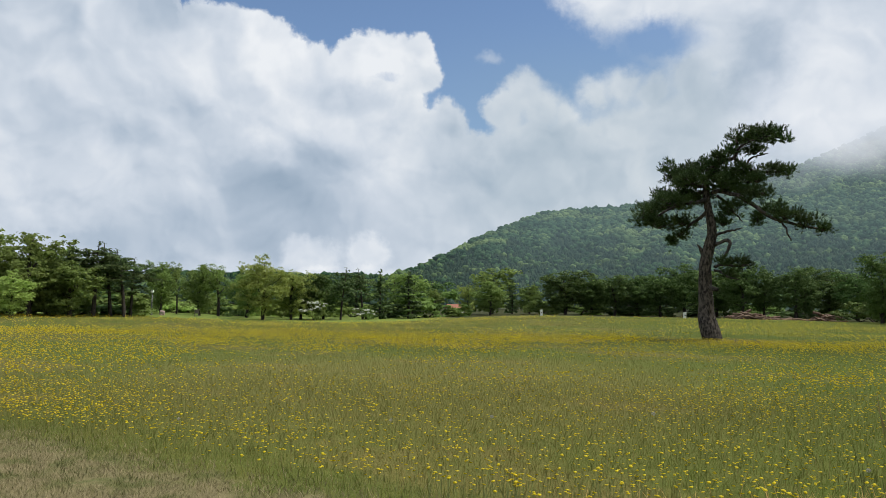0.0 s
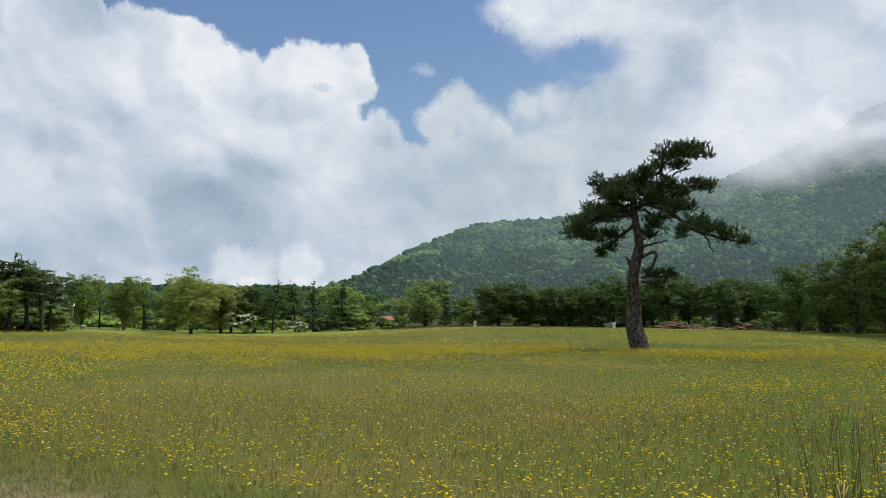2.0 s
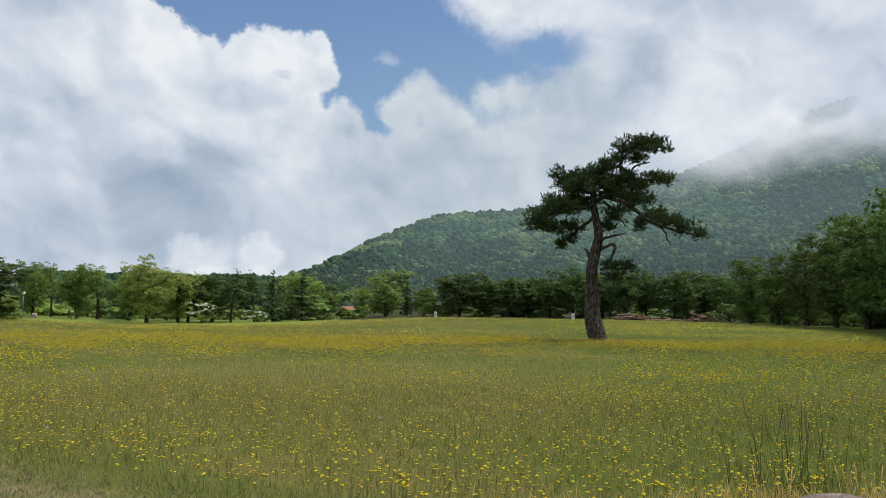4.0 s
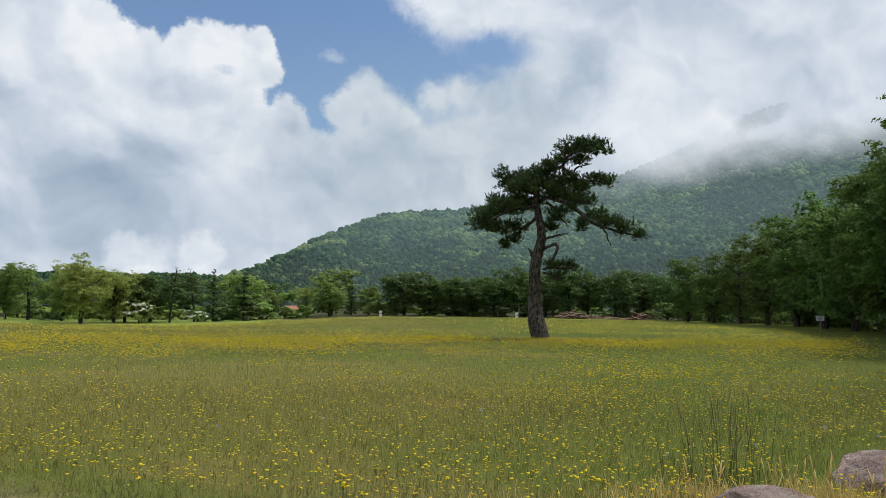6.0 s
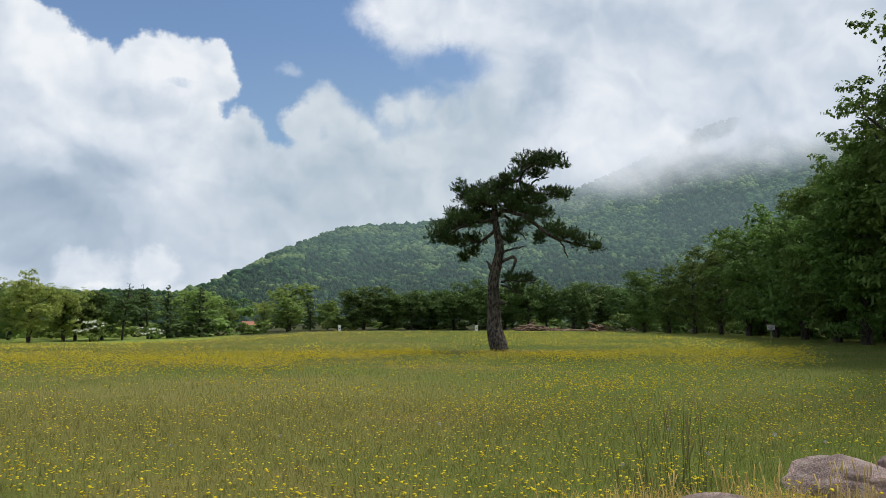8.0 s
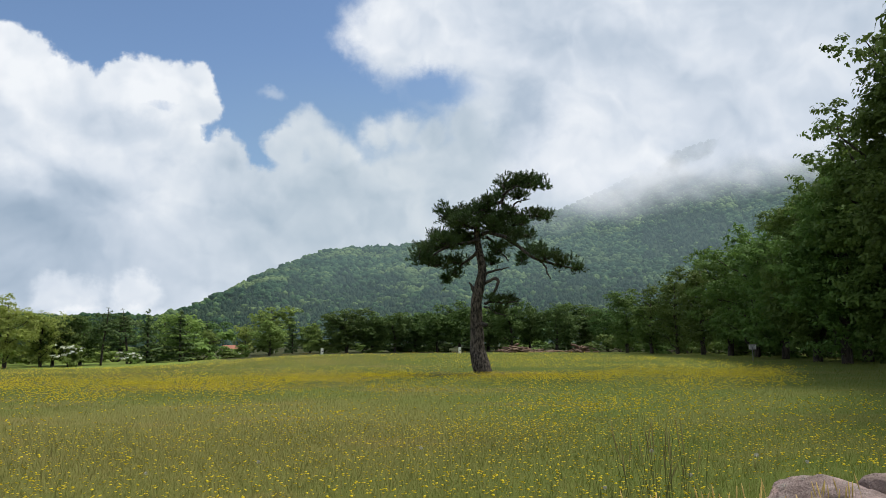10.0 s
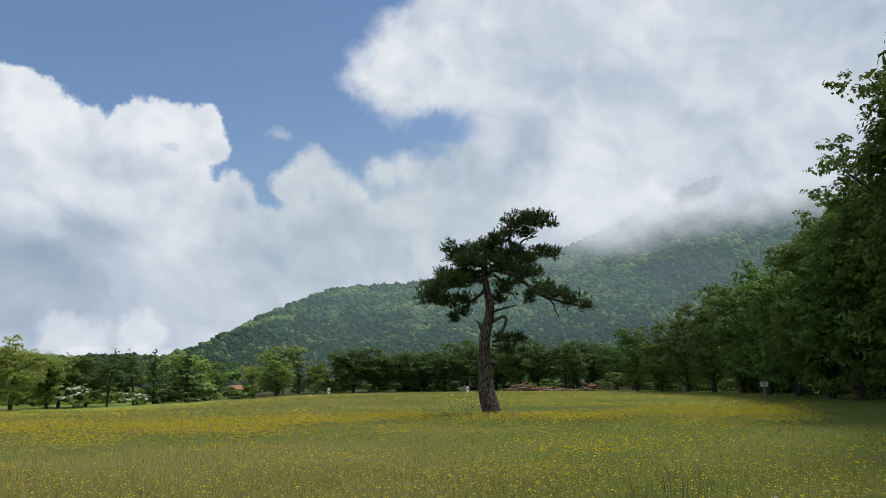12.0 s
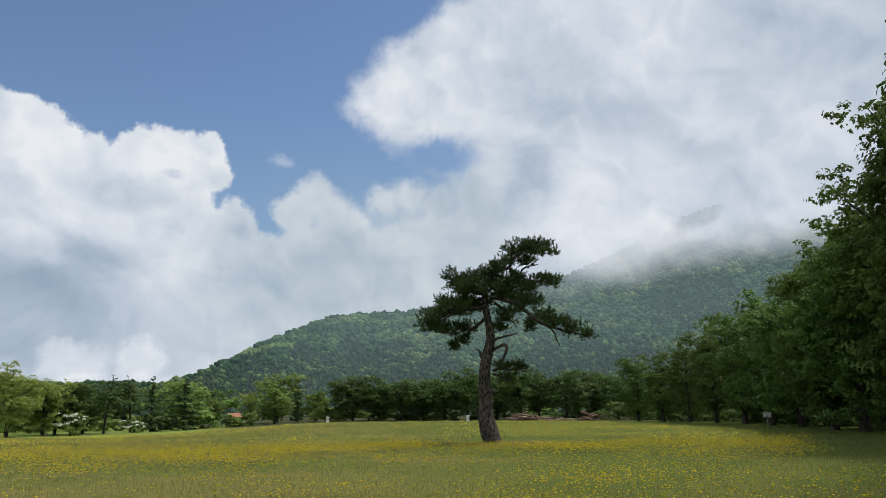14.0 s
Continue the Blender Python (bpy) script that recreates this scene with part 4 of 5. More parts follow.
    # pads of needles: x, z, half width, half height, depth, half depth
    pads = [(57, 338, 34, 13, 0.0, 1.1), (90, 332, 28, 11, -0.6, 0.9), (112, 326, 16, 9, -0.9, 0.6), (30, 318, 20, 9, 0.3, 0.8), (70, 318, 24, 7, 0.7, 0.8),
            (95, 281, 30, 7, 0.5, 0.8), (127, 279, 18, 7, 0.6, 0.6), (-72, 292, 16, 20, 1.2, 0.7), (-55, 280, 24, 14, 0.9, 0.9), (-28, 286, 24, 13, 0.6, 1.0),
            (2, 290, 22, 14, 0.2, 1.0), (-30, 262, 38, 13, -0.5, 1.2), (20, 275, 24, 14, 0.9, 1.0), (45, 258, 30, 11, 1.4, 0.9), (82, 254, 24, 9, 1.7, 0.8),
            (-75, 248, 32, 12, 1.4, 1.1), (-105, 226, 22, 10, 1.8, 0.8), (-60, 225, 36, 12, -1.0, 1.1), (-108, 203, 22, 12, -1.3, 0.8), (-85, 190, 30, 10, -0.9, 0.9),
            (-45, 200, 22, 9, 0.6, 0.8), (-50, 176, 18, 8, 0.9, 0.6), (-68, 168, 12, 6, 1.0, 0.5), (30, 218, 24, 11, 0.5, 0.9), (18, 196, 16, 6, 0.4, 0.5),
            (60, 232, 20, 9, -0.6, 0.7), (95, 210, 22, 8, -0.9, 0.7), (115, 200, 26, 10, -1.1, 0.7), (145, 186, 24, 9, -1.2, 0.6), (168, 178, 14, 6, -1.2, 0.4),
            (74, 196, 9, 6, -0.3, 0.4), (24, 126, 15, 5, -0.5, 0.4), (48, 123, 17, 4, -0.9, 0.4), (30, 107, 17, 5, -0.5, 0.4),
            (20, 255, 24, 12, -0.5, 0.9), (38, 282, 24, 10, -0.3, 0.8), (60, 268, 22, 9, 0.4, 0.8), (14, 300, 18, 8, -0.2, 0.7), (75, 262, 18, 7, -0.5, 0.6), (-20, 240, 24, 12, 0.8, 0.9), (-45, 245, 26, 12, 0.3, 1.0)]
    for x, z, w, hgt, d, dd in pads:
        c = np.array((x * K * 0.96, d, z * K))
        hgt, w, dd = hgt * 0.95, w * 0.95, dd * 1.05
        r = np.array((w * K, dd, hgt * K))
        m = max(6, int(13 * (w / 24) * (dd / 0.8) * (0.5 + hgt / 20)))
        mid = unit(rng.normal(0, 1, (m, 3))) * r * (rng.random(m) ** 0.45)[:, None] + c
        mid[:, 2] += rng.normal(0, 0.07, m)
        rad = rng.uniform(0.10, 0.26, m)
        which = rng.choice(m, int(m * 13), p=rad / rad.sum())
        n = len(which)
        dirs = unit(rng.normal(0, 1, (n, 3)) * (1, 1, 0.7) + (0, 0, 0.15))
        pos = mid[which] + dirs * (rad[which] * rng.random(n))[:, None]
        shoot = unit(dirs * (1, 1, 0.5) + (0, 0, 0.55) + rng.normal(0, 0.3, (n, 3)))
        axis_len = rng.uniform(0.12, 0.30, n)
        per = 44
        ps, sh, al = np.repeat(pos, per, 0), np.repeat(shoot, per, 0), np.repeat(axis_len, per)
        along = (rng.random(len(ps)) ** 0.8 * al)[:, None]
        side = unit(np.cross(sh, rng.normal(0, 1, ps.shape)))
        tip_dir = unit(sh * 0.9 + side * 0.75)
        root_p = ps + sh * along
        length = rng.uniform(0.08, 0.14, len(ps))[:, None]
        wd = unit(np.cross(tip_dir, rng.normal(0, 1, ps.shape))) * 0.006
        v = np.stack([root_p - wd, root_p + wd, root_p + tip_dir * length], 1).reshape(-1, 3)
        # upright candles that stand out of the pad's top
        top = max(3, int(9 * w / 24))
        u = rng.uniform(-1, 1, (top, 2)) * 0.85
        foot = c + np.column_stack([u[:, 0] * r[0], u[:, 1] * r[1] * 0.8, np.sqrt(np.clip(1 - (u ** 2).sum(1) * 0.7, 0.05, 1)) * r[2] * 0.8])
        per = 90
        rise = unit(np.column_stack([u * 0.45, np.ones(top)]) + rng.normal(0, 0.12, (top, 3)))
        ps, sh, al = np.repeat(foot, per, 0), np.repeat(rise, per, 0), np.repeat(rng.uniform(0.16, 0.34, top), per)
        along = rng.random(len(ps))
        side = unit(np.cross(sh, rng.normal(0, 1, ps.shape)))
        tip_dir = unit(sh * 0.9 + side * 0.55)
        root_p = ps + sh * (along * al)[:, None]
        length = (0.125 - 0.065 * along)[:, None]
        wd = unit(np.cross(tip_dir, rng.normal(0, 1, ps.shape))) * 0.0055
        v = np.vstack([v, np.stack([root_p - wd, root_p + wd, root_p + tip_dir * length], 1).reshape(-1, 3)])
        part("needle_pad", mesh_of("needle_pad", v, np.arange(len(v)).reshape(-1, 3), NEEDLE_HERO), root)
        # twigs that carry the pad
        pos = mid
        inner = c - (0, 0, hgt * K * 0.6)
        twigs = [tube(bent_line(inner, pos[i], 0.05, rng, 5), np.linspace(0.022, 0.008, 5), 4) for i in range(m)]
        v, f = joined(twigs)
        tagged(part("twig", mesh_of("twig", v, f, PINE_LIMB, False), root), kind="stuff")


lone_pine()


# ---------------------------------------------------------------- grass and flowers
def fan(rng, count, r0, r1, a0=-41.0, a1=47.0):
    """Even random points of the meadow between two distances."""
    r = np.sqrt(rng.uniform(r0 * r0, r1 * r1, count))
    a = np.radians(rng.uniform(a0, a1, count))
    return np.stack([EYE[0] + r * np.sin(a), EYE[1] + r * np.cos(a)], -1)


def is_mown(p):
    return p[:, 0] * 0.48 + p[:, 1] - 4.9


def blades(p, height, width, rng, lean=0.35, plain=False):
    """Bent grass blades of three triangles, or plain ones of one, at the points p."""
    k = len(p)
    a = rng.uniform(0, 2 * np.pi, k)
    side = np.stack([np.cos(a), np.sin(a), np.zeros(k)], -1)
    b = rng.uniform(0, 2 * np.pi, k)
    tip = np.stack([np.cos(b), np.sin(b), np.zeros(k)], -1) * (height * rng.uniform(0.05, lean, k))[:, None]
    base = np.column_stack([p, ground_z(p[:, 0], p[:, 1]) - 0.01])
    h, w = height[:, None], (width / 2 * np.ones(k))[:, None]
    up = np.array((0, 0, 1.0))
    v = np.stack([base - side * w, base + side * w, base + tip * 0.35 + up * h * 0.55 + side * w * 0.8, base + tip * 0.35 + up * h * 0.55 - side * w * 0.8,
                  base + tip + up * h * 0.97], 1)
    if plain:
        return v[:, [0, 1, 4]].reshape(-1, 3), np.arange(k * 3).reshape(-1, 3)
    i = np.arange(k)[:, None] * 5
    f = np.vstack([i + (0, 1, 2), i + (0, 2, 3), i + (3, 2, 4)])
    return v.reshape(-1, 3), f


def patch_noise(p, scale, seed):
    return np.array([noise.noise((x * scale + seed, y * scale, 0.5)) for x, y in p])


def stuff(name, v, f, mat, label, category):
    tagged(new(name, mesh_of(name, v, f, mat)), label, category, kind="stuff")


def grass():
    rng = np.random.default_rng(21)
    def ring(count, r0, r1, inner, outer):
        """Points that thin out towards both ends of a ring of the meadow."""
        p = fan(rng, count, r0, r1)
        r = np.hypot(p[:, 0], p[:, 1])
        return p[(r > rng.normal(inner, inner * 0.13, count)) & (r < rng.normal(outer, outer * 0.13, count))]

    p = ring(150000, 3.6, 17, 0.1, 13)
    p = p[is_mown(p) > rng.normal(0.1, 0.25, len(p))]
    v, f = blades(p, rng.uniform(0.035, 0.105, len(p)) * rng.uniform(0.7, 1.5, len(p)), 0.005, rng, 1.2)
    stuff("meadow_grass", v, f, BLADE, "long meadow grass, green mixed with dry blades", "grass")
    p = ring(170000, 9, 44, 13, 34)
    p = p[np.hypot(p[:, 0] - 9.4, p[:, 1] - 32.7) > rng.uniform(0.5, 3.0, len(p))]
    v, f = blades(p, rng.uniform(0.035, 0.10, len(p)), 0.011, rng, 1.0, True)
    stuff("meadow_grass", v, f, BLADE, "long meadow grass, green mixed with dry blades", "grass")
    p = ring(70000, 24, 89, 34, 200)
    v, f = blades(p, rng.uniform(0.06, 0.16, len(p)), 0.03, rng, 1.0, True)
    stuff("meadow_grass", v, f, BLADE, "distant meadow grass", "grass")
    p = fan(rng, 90000, 3.6, 9.5, -41, 10)
    p = p[is_mown(p) < rng.normal(0.2, 0.35, len(p))]
    p = p[patch_noise(p, 3.1, 5.0) > -0.62]
    v, f = blades(p, rng.uniform(0.02, 0.06, len(p)), 0.006, rng, 1.6)
    stuff("mown_grass", v, f, DRYGRASS, "short dry mown grass beside the path", "grass")
    # seed stalks stand above the blades
    p = fan(rng, 2600, 4, 18)
    p = p[is_mown(p) > 0.3]
    k = len(p)
    h = rng.uniform(0.09, 0.22, k)
    v, f = blades(p, h, 0.0035, rng, 0.3)
    stuff("seed_stalks", v, f, SEED, "thin brown seed stalks over the grass", "grass")


grass()


def flower_head(r, sides=8):
    """A dandelion-like head: a shallow ray disc with a raised centre; the least one is a mere cone."""
    if sides == 3:
        v = [(r * math.cos(a), r * math.sin(a), -0.35 * r) for a in (0.5, 2.6, 4.7)] + [(0, 0, 0.45 * r)]
        return np.array(v), np.array([(0, 1, 3), (1, 2, 3), (2, 0, 3)])
    ang = np.linspace(0, 2 * np.pi, sides, endpoint=False)
    rr = r * np.where(np.arange(sides) % 2, 1.0, 0.86)
    ring = np.stack([rr * np.cos(ang), rr * np.sin(ang), np.full(sides, 0.08 * r)], -1)
    v = np.vstack([ring, [(0, 0, (0.42 if sides == 4 else 0.24) * r), (0, 0, -0.28 * r)]])
    j = np.arange(sides)
    return v, np.vstack([np.stack([j, (j + 1) % sides, np.full(sides, sides)], -1), np.stack([(j + 1) % sides, j, np.full(sides, sides + 1)], -1)])


def flower_density(p):
    """How thick the flowers stand: in patches, thickest along the far side and to the left."""
    r, az = np.hypot(p[:, 0], p[:, 1]), np.degrees(np.arctan2(p[:, 0], p[:, 1]))
    n1, n2 = patch_noise(p, 0.11, 3.0), patch_noise(p, 0.45, 9.0)
    n3 = patch_noise(p * (0.45, 1.0), 0.16, 17.0)
    d = 0.24 + 0.32 * smooth(-0.05, 0.3, n1) + 0.75 * smooth(0.12, 0.42, n2) + 0.6 * smooth(0.1, 0.38, n3)
    d = d * (1 - 0.75 * smooth(9, 4, np.hypot(p[:, 0] + 0.5, p[:, 1] - 13)))
    d = d * (1 - 0.6 * smooth(9, 5, np.hypot(p[:, 0] - 9, p[:, 1] - 16)))
    d = d * (1 - 0.45 * smooth(20, 40, r))
    d = d + 0.4 * smooth(11, 19, az) * smooth(8, 16, r) * smooth(-0.3, 0.2, n3)
    d = d + 0.16 * smooth(-6, -16, az) * smooth(12, 18, r) * smooth(40, 26, r) * smooth(-0.35, 0.2, n3)
    d = d + 1.5 * smooth(13, 21, az) * smooth(19, 29, r) * smooth(66, 50, r) * smooth(-0.35, 0.15, n3)
    d = d + 0.2 * smooth(60, 78, r) * smooth(10, -4, az)
    line = np.minimum(25.5 + (p[:, 1] - 36) * 0.16, 24.6 + (p[:, 1] - 31.5) * 0.89)
    d = d * np.maximum(smooth(1.5, -1.5, p[:, 0] - line + 2.5 * n3), 0.45 * smooth(22, 12, r))
    d = d * smooth(2.0, 4.6, np.hypot((p[:, 0] - 9.8) * 0.8, p[:, 1] - 31.6))
    return d * (is_mown(p) > 0.1)


def scattered(p, r0, h0, h1, sides, rng, name, label):
    k = len(p)
    head, tri = flower_head(1.0, sides)
    base = np.column_stack([p, ground_z(p[:, 0], p[:, 1])])
    h = rng.uniform(h0, h1, k)
    size = r0 * rng.uniform(0.75, 1.25, k)
    tilt = rng.normal(0, 0.22, (k, 2))
    v = head[None] * size[:, None, None]
    v = np.stack([v[..., 0], v[..., 1], v[..., 2] + v[..., 0] * tilt[:, :1] + v[..., 1] * tilt[:, 1:]], -1)
    sway = np.column_stack([rng.normal(0, 0.03, (k, 2)), h])
    v = v + (base + sway)[:, None]
    f = (tri[None] + (np.arange(k) * len(head))[:, None, None]).reshape(-1, 3)
    stuff(name, v.reshape(-1, 3), f, YELLOW, label, "flower")
    a = rng.uniform(0, np.pi, k)
    w = np.stack([np.cos(a), np.sin(a), 0 * a], -1) * size[:, None] * 0.06
    sv = np.stack([base - w, base + w, base + sway], 1).reshape(-1, 3)
    stuff(name + "_stems", sv, np.arange(len(sv)).reshape(-1, 3), STEM, "thin green flower stems", "flower")


def flowers():
    rng = np.random.default_rng(31)
    for r0, r1, per, size, sides in ((12.5, 42, 105.0, 0.0235, 4), (25, 89, 6.0, 0.026, 3)):
        area = 0.5 * radians(88) * (r1 * r1 - r0 * r0)
        p = fan(rng, int(area * per * 1.3), r0, r1)
        r = np.hypot(p[:, 0], p[:, 1])
        swap = smooth(25, 40, r)
        p = p[rng.random(len(p)) < (swap if r1 > 50 else 1 - swap)]
        p = p[rng.random(len(p)) < flower_density(p) / 1.3]
        scattered(p, size, 0.14, 0.30, sides, rng, "meadow_flowers", "yellow meadow flowers in drifts")
    # near flowers are things of their own
    p = fan(rng, 27000, 4.7, 12.5)
    for rx, ry, rr in ((4.74, 5.47, 0.85), (5.75, 5.6, 0.75), (3.33, 4.74, 0.55)):
        p = p[np.hypot(p[:, 0] - rx, p[:, 1] - ry) > rr]
    p = p[rng.random(len(p)) < 1.15 * (0.14 + flower_density(p)) * (is_mown(p) > 0.15)]
    p = p[np.argsort(np.hypot(p[:, 0], p[:, 1]))]
    scattered(p[280:], 0.0140, 0.12, 0.26, 7, rng, "meadow_flowers", "yellow meadow flowers")
    v, f = flower_head(0.0155, 12)
    heads = mesh_of("flower_head", v, f, YELLOW)
    stems = []
    for i in range(4):
        line = bent_line((0, 0, 0), (0.02 * i - 0.03, 0.03 - 0.015 * i, 0.23), 0.0, rng, 5, 0.03)
        sv, sq, st = tube(line, np.full(5, 0.0022), 4)
        stems.append((mesh_of("stem", sv, [sq, st], STEM, False), line[-1]))
    for i, (x, y) in enumerate(p[:280]):
        root = new("meadow_flower")
        tagged(root, "yellow dandelion-like flower on a thin stem", "flower", "near yellow flowers")
        root.matrix_basis = Matrix.LocRotScale((x, y, float(ground_z(x, y))), Euler((0, 0, rng.uniform(0, 6.28))), Vector((1, 1, 1)) * rng.uniform(0.75, 1.2))
        me, end = stems[i % 4]
        part("stem", me, root)
        head = part("flower_head", heads, root)
        head.matrix_basis = Matrix.LocRotScale(Vector(end), Euler((rng.normal(0, 0.18), rng.normal(0, 0.18), 0)), None)


flowers()


# ---------------------------------------------------------------- small things in the meadow
WHITE_PAINT = surface("weathered_white_paint", lambda n: n.mix(n.step(n.noise(object_space(n), 6.0, 4.0), 0.45, 0.7), (0.74, 0.74, 0.70), (0.52, 0.52, 0.47)), 0.7)
BOARD = surface("faded_board", lambda n: n.mix(n.noise(object_space(n), 5.0, 4.0), (0.34, 0.34, 0.33), (0.48, 0.48, 0.46)), 0.6)
GREY_METAL = surface("grey_metal", lambda n: n.mix(n.noise(object_space(n), 9.0, 3.0), (0.10, 0.10, 0.10), (0.18, 0.18, 0.17)), 0.5)
OLD_WOOD = surface("weathered_wood", lambda n: n.mix(n.noise(n.vec("MULTIPLY", object_space(n), (8, 8, 1)), 3.0, 4.0), (0.10, 0.085, 0.07), (0.21, 0.19, 0.165)), 0.85)
CUT_WOOD = surface("felled_log_bark", lambda n: n.mix(per_object(n), n.mix(n.noise(object_space(n), 5.0, 4.0), (0.07, 0.040, 0.028), (0.15, 0.085, 0.06)), (0.20, 0.14, 0.10)), 0.85)
LAMP_WHITE = surface("milky_globe", lambda n: n.mix(n.noise(object_space(n), 3.0), (0.72, 0.72, 0.70), (0.8, 0.8, 0.78)), 0.3)
ROOF_RED = surface("orange_roof_tiles", lambda n: n.mix(n.noise(object_space(n), 4.0, 4.0), (0.24, 0.095, 0.06), (0.34, 0.15, 0.10)), 0.8)
PLASTER = surface("pale_plaster", lambda n: n.mix(n.noise(object_space(n), 2.0, 4.0), (0.50, 0.46, 0.40), (0.60, 0.57, 0.50)), 0.85)
PANE = surface("dark_window_pane", lambda n: n.mix(n.noise(object_space(n), 1.0), (0.02, 0.025, 0.03), (0.04, 0.045, 0.05)), 0.1, spec=0.6)


def rock_color(n):
    p = object_space(n)
    c = n.mix(n.step(n.noise(p, 3.0, 5.0, 0.6), 0.35, 0.68), (0.25, 0.185, 0.165), (0.52, 0.405, 0.37))
    c = n.mix(n.step(n.noise(p, 1.6, 3.0, 0.6), 0.48, 0.7, 0.0, 0.7), c, (0.54, 0.36, 0.32))
    c = n.mix(n.step(n.noise(p, 26.0, 4.0, 0.7), 0.52, 0.72, 0.0, 0.6), c, (0.10, 0.09, 0.085))
    return n.mix(n.step(n.noise(n.vec("ADD", p, (5, 2, 1)), 7.0, 5.0, 0.7), 0.56, 0.66, 0.0, 0.6), c, (0.36, 0.36, 0.31))


def rock_bump(n):
    p = object_space(n)
    return n.math("ADD", n.noise(p, 9.0, 8.0, 0.7), n.math("MULTIPLY", n.noise(p, 40.0, 4.0, 0.7), 0.4)), 1.0, 0.10


ROCK = surface("pinkish_grey_rock", rock_color, 0.9, rock_bump, spec=0.2)


def box_bm(bm, lo, hi, bevel=0.0):
    made = bmesh.ops.create_cube(bm, size=1, matrix=Matrix.LocRotScale((Vector(lo) + Vector(hi)) / 2, None, Vector(hi) - Vector(lo)))
    if bevel:
        edges = list({e for v in made["verts"] for e in v.link_edges})
        bmesh.ops.bevel(bm, geom=edges, offset=bevel, segments=2, affect="EDGES", profile=0.5)


def bm_mesh(name, bm, mat, smooth_faces=False):
    me = bpy.data.meshes.new(name)
    bm.to_mesh(me)
    bm.free()
    me.materials.append(mat)
    if smooth_faces:
        me.polygons.foreach_set("use_smooth", np.ones(len(me.polygons), bool))
    return me


def box_mesh(name, lo, hi, mat, bevel=0.0):
    bm = bmesh.new()
    box_bm(bm, lo, hi, bevel)
    return bm_mesh(name, bm, mat)


def rod(name, a, b, r, mat, sides=8):
    v, q, t = tube(np.linspace(a, b, 3), np.full(3, r), sides)
    return mesh_of(name, v, [q, t], mat, False)


def at(x, y, turn=0.0, dz=0.0):
    return Matrix.LocRotScale((x, y, float(ground_z(x, y)) + dz), Euler((0, 0, radians(turn))), None)


def boulder(seed, sx, sy, sz, x, y, turn, label, faces=((0.1, -0.15, 1, 0.72), (-1, -0.3, 0.35, 0.66), (0.1, -1, 0.2, 0.62))):
    """A worn boulder: a ball pressed flat by several cuts and roughened."""
    rng = np.random.default_rng(seed)
    bm = bmesh.new()
    bmesh.ops.create_icosphere(bm, subdivisions=5, radius=1)
    cuts = [(unit(np.array(f[:3])), f[3]) for f in faces] + [(unit(rng.normal(0, 1, 3) * (1, 1, 0.6)), rng.uniform(0.66, 0.86)) for _ in range(7)]
    for v in bm.verts:
        p = np.array(v.co)
        for nrm, dist in cuts:
            over = p @ nrm - dist
            if over > 0:
                p = p - nrm * over
        q = Vector(p)
        k = 1 + 0.07 * noise.noise(q * 1.7 + Vector((seed, 0, 0))) + 0.05 * noise.noise(q * 4 + Vector((0, seed, 0))) + 0.03 * noise.noise(q * 9) + 0.016 * noise.noise(q * 22)
        k -= 0.07 * max(0.0, 0.10 - abs(noise.noise(q * 2.1 + Vector((3, seed, 1))))) / 0.10
        v.co = (q.x * k * sx, q.y * k * sy, q.z * k * sz)
    ob = new("boulder", bm_mesh("boulder", bm, ROCK, True))
    tagged(ob, label, "rock", "boulders beside the path")
    ob.matrix_basis = at(x, y, turn)
    return ob


boulder(4, 0.90, 0.58, 0.325, 5.02, 5.50, -38, "large pinkish-grey boulder half sunk in the grass",
        ((0.20, -0.18, 1, 0.66), (-0.85, -0.35, 0.5, 0.56), (0.2, -1, 0.25, 0.52), (0.55, 0.1, 0.85, 0.60), (-0.4, -0.9, 0.1, 0.6)))
boulder(9, 0.62, 0.45, 0.30, 5.75, 5.60, 10, "pinkish-grey boulder behind the large one")
boulder(14, 0.56, 0.36, 0.25, 3.33, 4.74, 12, "low pinkish-grey boulder sunk in dry grass")


def tall_grass():
    """A tuft of tall seeding grass, dry at its foot."""
    rng = np.random.default_rng(41)
    root = new("tall_grass_tuft")
    tagged(root, "tuft of tall seeding grass with dark brown heads", "grass")
    root.matrix_basis = at(3.55, 5.9)
    stems, heads = [], []
    for i in range(32):
        b = np.array((rng.normal(0, 0.24), rng.normal(0, 0.14), 0.0))
        out = np.array((b[0] * 0.25 + rng.normal(0, 0.09), rng.normal(0, 0.08), 0))
        h = rng.uniform(0.42, 0.88)
        line = np.array([b, b + out * 0.25 + (0, 0, h * 0.4), b + out * 0.6 + (0, 0, h * 0.72), b + out + (0, 0, h)])
        line = spline(line, 8)
        stems.append(tube(line[:7], np.linspace(0.0026, 0.0015, 7), 3))
        if rng.random() < 0.6:
            heads.append(tube(line[4:], (0.002, 0.0045, 0.004, 0.001), 5))
    v, f = joined(stems)
    tagged(part("stalk", mesh_of("stalk", v, f, REED), root), kind="stuff")
    v, f = joined(heads)
    tagged(part("seed_head", mesh_of("seed_head", v, f, SEED), root, "dark brown seed heads"), kind="stuff")
    p = np.column_stack([rng.normal(0, 0.32, 120), rng.normal(0, 0.2, 120)])
    v, f = blades(p + (3.55, 5.9), rng.uniform(0.10, 0.34, 120), 0.005, rng, 0.5)
    tagged(part("blade", mesh_of("blade", v - (3.55, 5.9, float(ground_z(3.55, 5.9))), f, REED), root), kind="stuff")


tall_grass()


